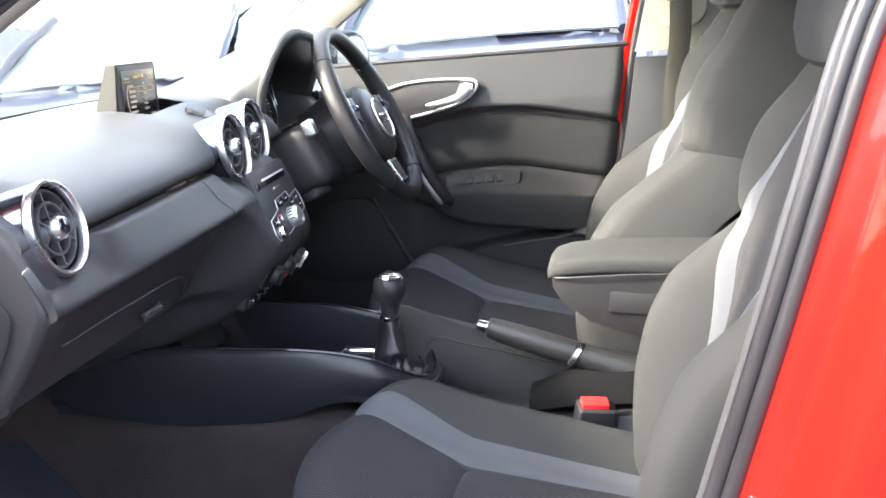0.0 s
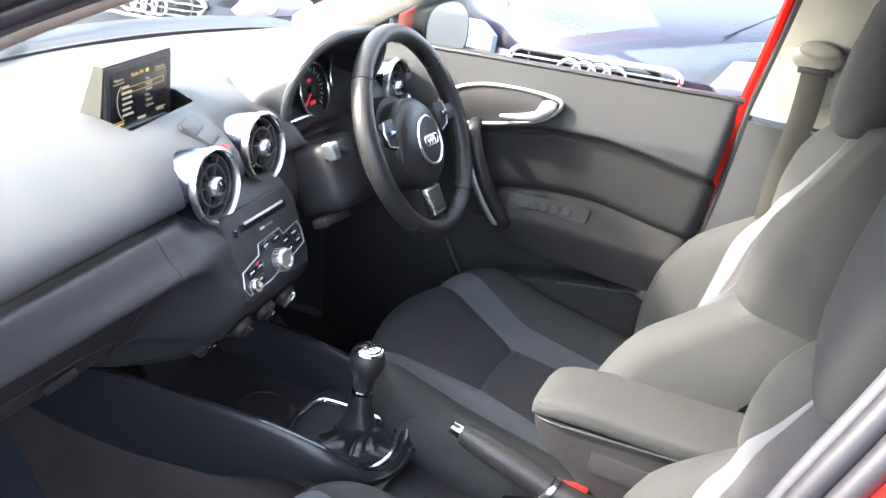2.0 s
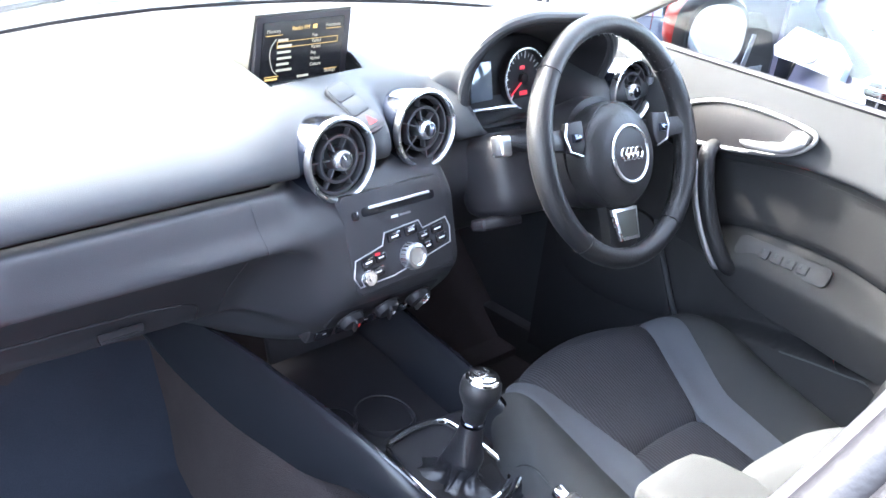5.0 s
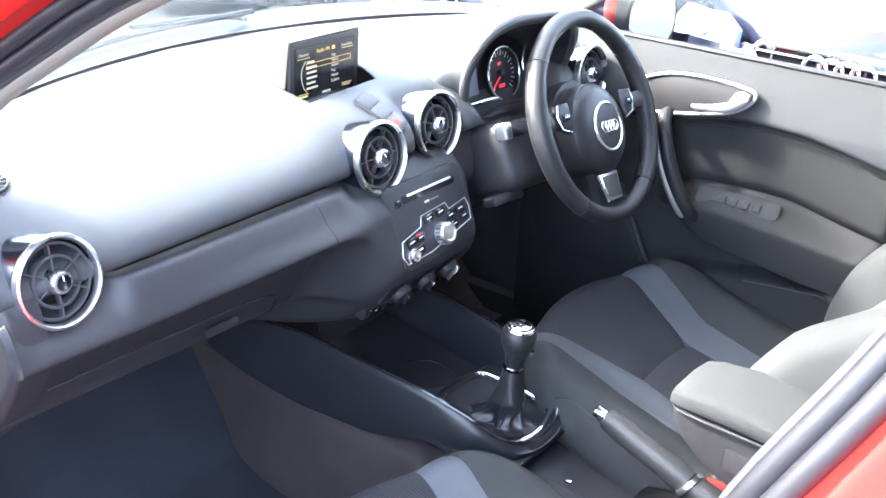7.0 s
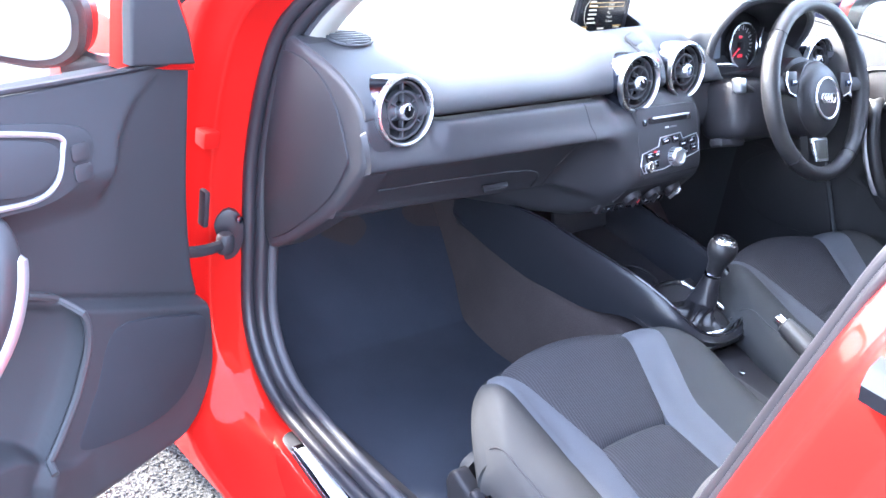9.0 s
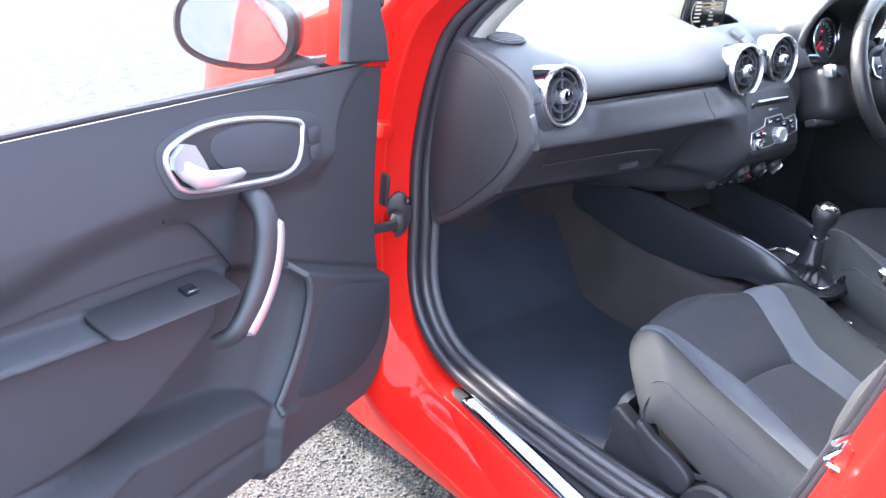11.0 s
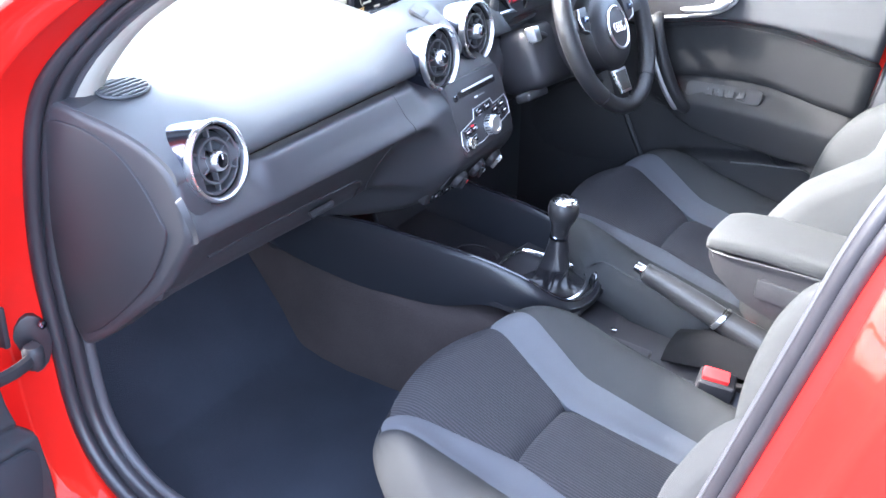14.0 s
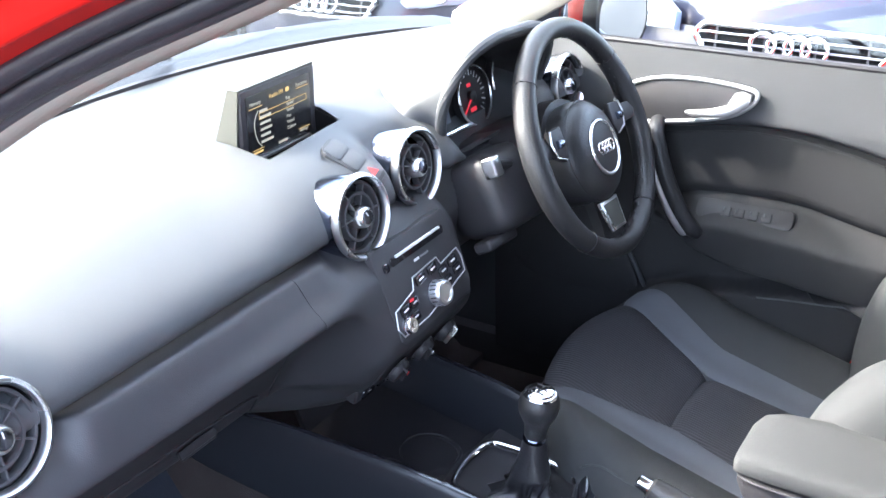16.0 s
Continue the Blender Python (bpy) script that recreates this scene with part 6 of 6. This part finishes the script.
def door_outside(d, out, length):
    """Red outer skin, edges, window frame and glass; out: how far outside the trim's zero they lie."""
    z0 = -out
    part("outer_skin", sheet([[(x, y, z0 - .10 + .04 * smooth(.7, 1.0, y) + .02 * smooth(.4, .2, y)) for x in (-.02, .3, .7, length)] for y in (.24, .3, .5, .7, .85, .93)], .01), RED, d, "red outer skin")
    part("outer_belt_strip", tube([(.0, .938, z0 - .055), (.5, .945, z0 - .055), (length, .955, z0 - .055)], .014, 8), BLACK, d, "black weather strip")
    part("edge_face", sheet([[(front_edge(y) - .004, y, z0 - .09), (front_edge(y) - .002, y, z0 - .02), (front_edge(y) + .006, y, z0 + .012)] for y in [.262 + .035 * k for k in range(21)]], .006), RED, d, "red door edge")
    part("bottom_edge", sheet([[(x, .255, z0 - .08), (x, .252, z0 - .03), (x, .262, z0 + .01)] for x in (.1, .3, .7, length)], .006), RED, d, "red door edge")
    part("window_frame", tube(spline([(.05, 1.06, z0), (.22, 1.20, z0 - .03), (.45, 1.32, z0 - .075), (.75, 1.345, z0 - .09), (.98, 1.30, z0 - .08), (1.04, 1.0, z0 + .01)], 30), .022, 8), BLACK, d, "black window frame")
    lo2, hi2 = [(.12, .965, z0), (.4, .97, z0), (.7, .985, z0), (1.02, .995, z0)], [(.14, 1.13, z0 - .02), (.45, 1.31, z0 - .07), (.75, 1.335, z0 - .085), (1.0, 1.29, z0 - .075)]
    gl = part("window_glass", sheet([spline(lo2, 12), spline([(a[0], (a[1] + b[1]) / 2, (a[2] + b[2]) / 2 + .01) for a, b in zip(lo2, hi2)], 12), spline(hi2, 12)], .004), GLASS, d)
    gl.visible_shadow = False


def door_mirror(d, at, yaw, size=1.0):
    """Outside mirror in the door's space; at: middle of the glass, yaw: turn towards the driver."""
    out = thing("door_mirror", "black and red door mirror with bright glass", "door mirror", m=d)
    M = axes(at, (math.sin(yaw), 0, -math.cos(yaw)), (math.cos(yaw), 0, math.sin(yaw)))

    def oval(w, h, z, dy=0.0, n=40, sharp=.78):
        return [M @ Vector((size * w * math.copysign(abs(math.cos(a)) ** sharp, math.cos(a)), dy + h * math.copysign(abs(math.sin(a)) ** sharp, math.sin(a)), z)) for a in [2 * math.pi * k / n for k in range(n)]]

    part("housing", loft([oval(.088, .068, .010), oval(.094, .074, .0), oval(.094, .073, -.022)]), BLACK, out, "black frame")
    part("cover", loft([oval(.0935, .0725, -.020), oval(.092, .070, -.045), oval(.080, .058, -.075, .004), oval(.055, .038, -.095, .006), oval(.02, .014, -.102, .006)]), RED, out, "red cover")
    g = loft([oval(.079, .059, .006), oval(.079, .059, .0125)])
    part("mirror_glass", g, MIRROR, out, "mirror glass")
    lo_ = M @ Vector((-.070, -.060, -.02))
    part("foot", tube(spline([lo_, lo_.lerp(Vector((.10, .955, -.03)), .5) + Vector((0, -.008, 0)), (.10, .955, -.03)], 8), .024, 10, flat=.7), BLACK, out)
    return out


TH = radians(72)
DV, NV = Vector((-math.sin(TH), -math.cos(TH), 0)), Vector((math.cos(TH), -math.sin(TH), 0))
DM = Matrix((DV, Vector((0, 0, 1)), NV)).transposed().to_4x4()
DM.translation = Vector((-.850, .225, 0)) - NV * .02
pdoor = thing("passenger_door", "open red passenger door with a dark inner panel", "car door", m=DM)
passenger_trim(pdoor)
door_outside(pdoor, 0, 1.02)
door_mirror(DM, (.190, 1.000, -.190), radians(24), 1.2)
RM = Matrix((Vector((0, -1, 0)), Vector((0, 0, 1)), Vector((-1, 0, 0)))).transposed().to_4x4()
RM.translation = Vector((.660, .225, 0))
ddoor = thing("driver_door", "closed driver's door with a dark inner panel", "car door", m=RM)
driver_trim(ddoor)
door_outside(ddoor, .055, .826)
door_mirror(RM, (.205, 1.000, -.130), radians(24), .74)


# ---- parked cars outside ----
def build_car(paint, lamp):
    """A hatchback at its own origin: nose at x=0, running to x=4.1; y across; z up."""
    c = new("parked_car")

    def prof(x):
        """Height of the centre line of the bonnet and roof."""
        return table(x, (0, .62), (.06, .74), (.2, .80), (.6, .88), (1.15, .98), (1.55, 1.22), (1.9, 1.38), (2.4, 1.43), (3.2, 1.38), (3.8, 1.15), (4.0, .95), (4.1, .6))

    def wide(x):
        return table(x, (0, .58), (.06, .68), (.2, .80), (.5, .86), (1.2, .88), (3.4, .88), (3.9, .80), (4.1, .70))

    nose = []
    for x in (0, .02, .06, .12, .2, .35, .6, .9, 1.15):
        w, h = wide(x), prof(x)
        nose.append([(x + .35 * (abs(u)) ** 3 * (1 - x), w * u, h - .07 * abs(u) ** 2.5) for u in [k / 12 - 1 for k in range(25)]])
    part("bonnet", sheet(nose, .02), paint, c, "glossy bonnet")
    front = []
    for z, dx in ((.64, 0), (.55, -.02), (.45, -.03), (.35, -.02), (.25, .03), (.18, .08)):
        w = .62 + .10 * (.64 - z)
        front.append([(dx + .35 * abs(u) ** 3, w * u * 1.2, z - .05 * abs(u) ** 2.5 * (z > .5)) for u in [k / 12 - 1 for k in range(25)]])
    part("bumper", sheet(front, .03), paint, c, "painted bumper")
    for s in (-1, 1):
        rows = []
        for z in (.2, .4, .6, .8, .93):
            rows.append([(x, s * (wide(x) + .01 - .05 * smooth(.75, .95, z)), min(z, prof(x) - .06)) for x in (.33, .5, .8, 1.2, 1.8, 2.6, 3.4, 3.9)])
        part("side_panel", sheet(rows, .02), paint, c)
        gl = [[(1.25, s * .80, .98), (2.0, s * .82, 1.0), (3.0, s * .82, 1.0), (3.6, s * .78, 1.02)], [(1.75, s * .66, 1.28), (2.1, s * .63, 1.36), (2.9, s * .63, 1.36), (3.4, s * .64, 1.28)]]
        part("side_glass", sheet(gl, .01), GLOSS, c, "dark side glass")
        hl = part("headlight", slab([(-.20, .055), (.17, .075), (.20, .04), (.12, -.05), (-.10, -.055), (-.19, -.01)], .03, axes((.125, s * .605, .665), (.42 * 1, s * .9, 0) if s > 0 else (-.42, .9, 0), (-.9, s * .42, .25)), .006), lamp, c, "clear headlight")
        part("lamp_reflector", lathe([(.05, .0), (.045, .006), (.02, .008)], 20, axes((.105, s * .60, .668), (0, 1, 0), (-.9, s * .42, .25))), CHROME, hl)
        wh = part("wheel", lathe([(.20, -.10), (.30, -.09), (.315, -.05), (.315, .05), (.30, .09), (.20, .10)], 36, axes((.78, s * .80, .315), (1, 0, 0), (0, s, 0))), TYRE, c, "black tyre")
        part("rim", lathe([(.21, .085), (.20, .10), (.17, .06), (.06, .07), (.05, .095), (.01, .097)], 30, axes((.78, s * .80, .315), (1, 0, 0), (0, s, 0))), SILVER, wh, "silver alloy rim")
        for k in range(5):
            part("rim_spoke", box((.17, .045, .03), axes((.78, s * .80, .315), (1, 0, 0), (0, s, 0)) @ pose(0, 0, .09, 0, 0, 72 * k) @ pose(.115, 0, 0), .008), SILVER, wh)
        wh2 = part("wheel", lathe([(.05, -.10), (.30, -.09), (.315, -.05), (.315, .05), (.30, .09), (.05, .10)], 30, axes((3.25, s * .80, .315), (1, 0, 0), (0, s, 0))), TYRE, c, "black tyre")
        mr = part("mirror", loft([[(1.32 + w * math.cos(a), s * y, 1.02 + h * math.sin(a)) for a in [2 * math.pi * k / 18 for k in range(18)]] for y, w, h in ((.84, .02, .02), (.90, .045, .055), (.98, .05, .065), (1.04, .03, .045))]), paint, c, "door mirror")
        part("front_post", tube(spline([(1.12, s * .72, .96), (1.5, s * .68, 1.2), (1.85, s * .60, 1.36)], 10), .03, 8), paint, c)
    ws = [[(mix(1.15, 1.9, t) - .10 * (1 - u * u) * (1 - t), mix(.72, .58, t) * u, mix(.97, 1.385, t) + .02 * (1 - u * u)) for u in [k / 10 - 1 for k in range(21)]] for t in [k / 6 for k in range(7)]]
    part("windscreen", sheet(ws, .012), CAR_GLASS, c, "windscreen with its bright reflection put in a pale base")
    part("roof_skin", sheet([[(x, .62 * u, prof(x) - .05 * abs(u) ** 3) for u in [k / 8 - 1 for k in range(17)]] for x in (1.85, 2.1, 2.6, 3.2, 3.6, 3.9)], .02), paint, c)
    gf = rounded(.655, .125, .045, 6)
    GM = axes((-.022, 0, .60), (0, -1, 0), (-1, 0, .22))
    # flat back plate, near black for the shade behind the bars
    gr = part("radiator_grille", slab([(x * (1 if y > 0 else .92), y) for x, y in gf], .03, GM @ pose(0, 0, .004), .004), SHADE_BLACK, c, "black grille")
    part("grille_frame", tube([GM @ Vector((x * (1 if y > 0 else .92), y, .008)) for x, y in gf], .012, 8, True), CHROME, gr, "chrome frame")
    for k in range(3):
        part("grille_bar", box((.63, .008, .012), GM @ pose(0, -.032 + .032 * k, .010), .003), SILVER, gr)
    for k in range(4):
        part("grille_upright", box((.008, .11, .008), GM @ pose(-.255 + .17 * k, 0, .007), .002), EDGE, gr)
    for k in range(4):
        part("badge_ring", tube([GM @ Vector((-.087 + .058 * k + .042 * math.cos(a), .002 + .042 * math.sin(a), .028)) for a in [2 * math.pi * q / 28 for q in range(28)]], .0075, 8, True), CHROME, gr, "chrome ring")
    part("number_plate", box((.012, .52, .11), pose(-.04, 0, .40), .004), WHITE_MARK, c, "plain white number plate")
    for k in range(7):
        part("plate_bar", box((.003, .045, .065), pose(-.048, -.19 + .063 * k, .40)), BLACK, c)
    for k in range(2):
        part("bonnet_seam", tube(spline([(.16 + .02 * k, (-1) ** k * .42, .775), (.6, (-1) ** k * .60, .842), (1.1, (-1) ** k * .68, .925)], 16), .004, 6), BLACK, c)
    part("under_floor", box((3.6, 1.5, .08), pose(2.05, 0, .22), .02), BLACK, c)
    part("cabin_dark", box((1.9, 1.2, .35), pose(2.7, 0, .95), .05), BLACK, c)
    return c


SMALL = Matrix.Scale(.93, 4)
parked = build_car(NAVY, LAMP_GLASS)
tagged(parked, "dark navy hatchback parked facing the red car", "parked car", "parked cars")
parked.matrix_world = pose(2.34, .075, 0) @ SMALL
second = copy_thing(parked, pose(2.45, 2.02, 0) @ SMALL)
tagged(second, "dark navy hatchback parked farther along the row", "parked car", "parked cars")
third = copy_thing(parked, pose(2.70, 4.05, 0, 0, 0, 2) @ SMALL)
tagged(third, "dark hatchback at the far end of the row", "parked car", "parked cars")
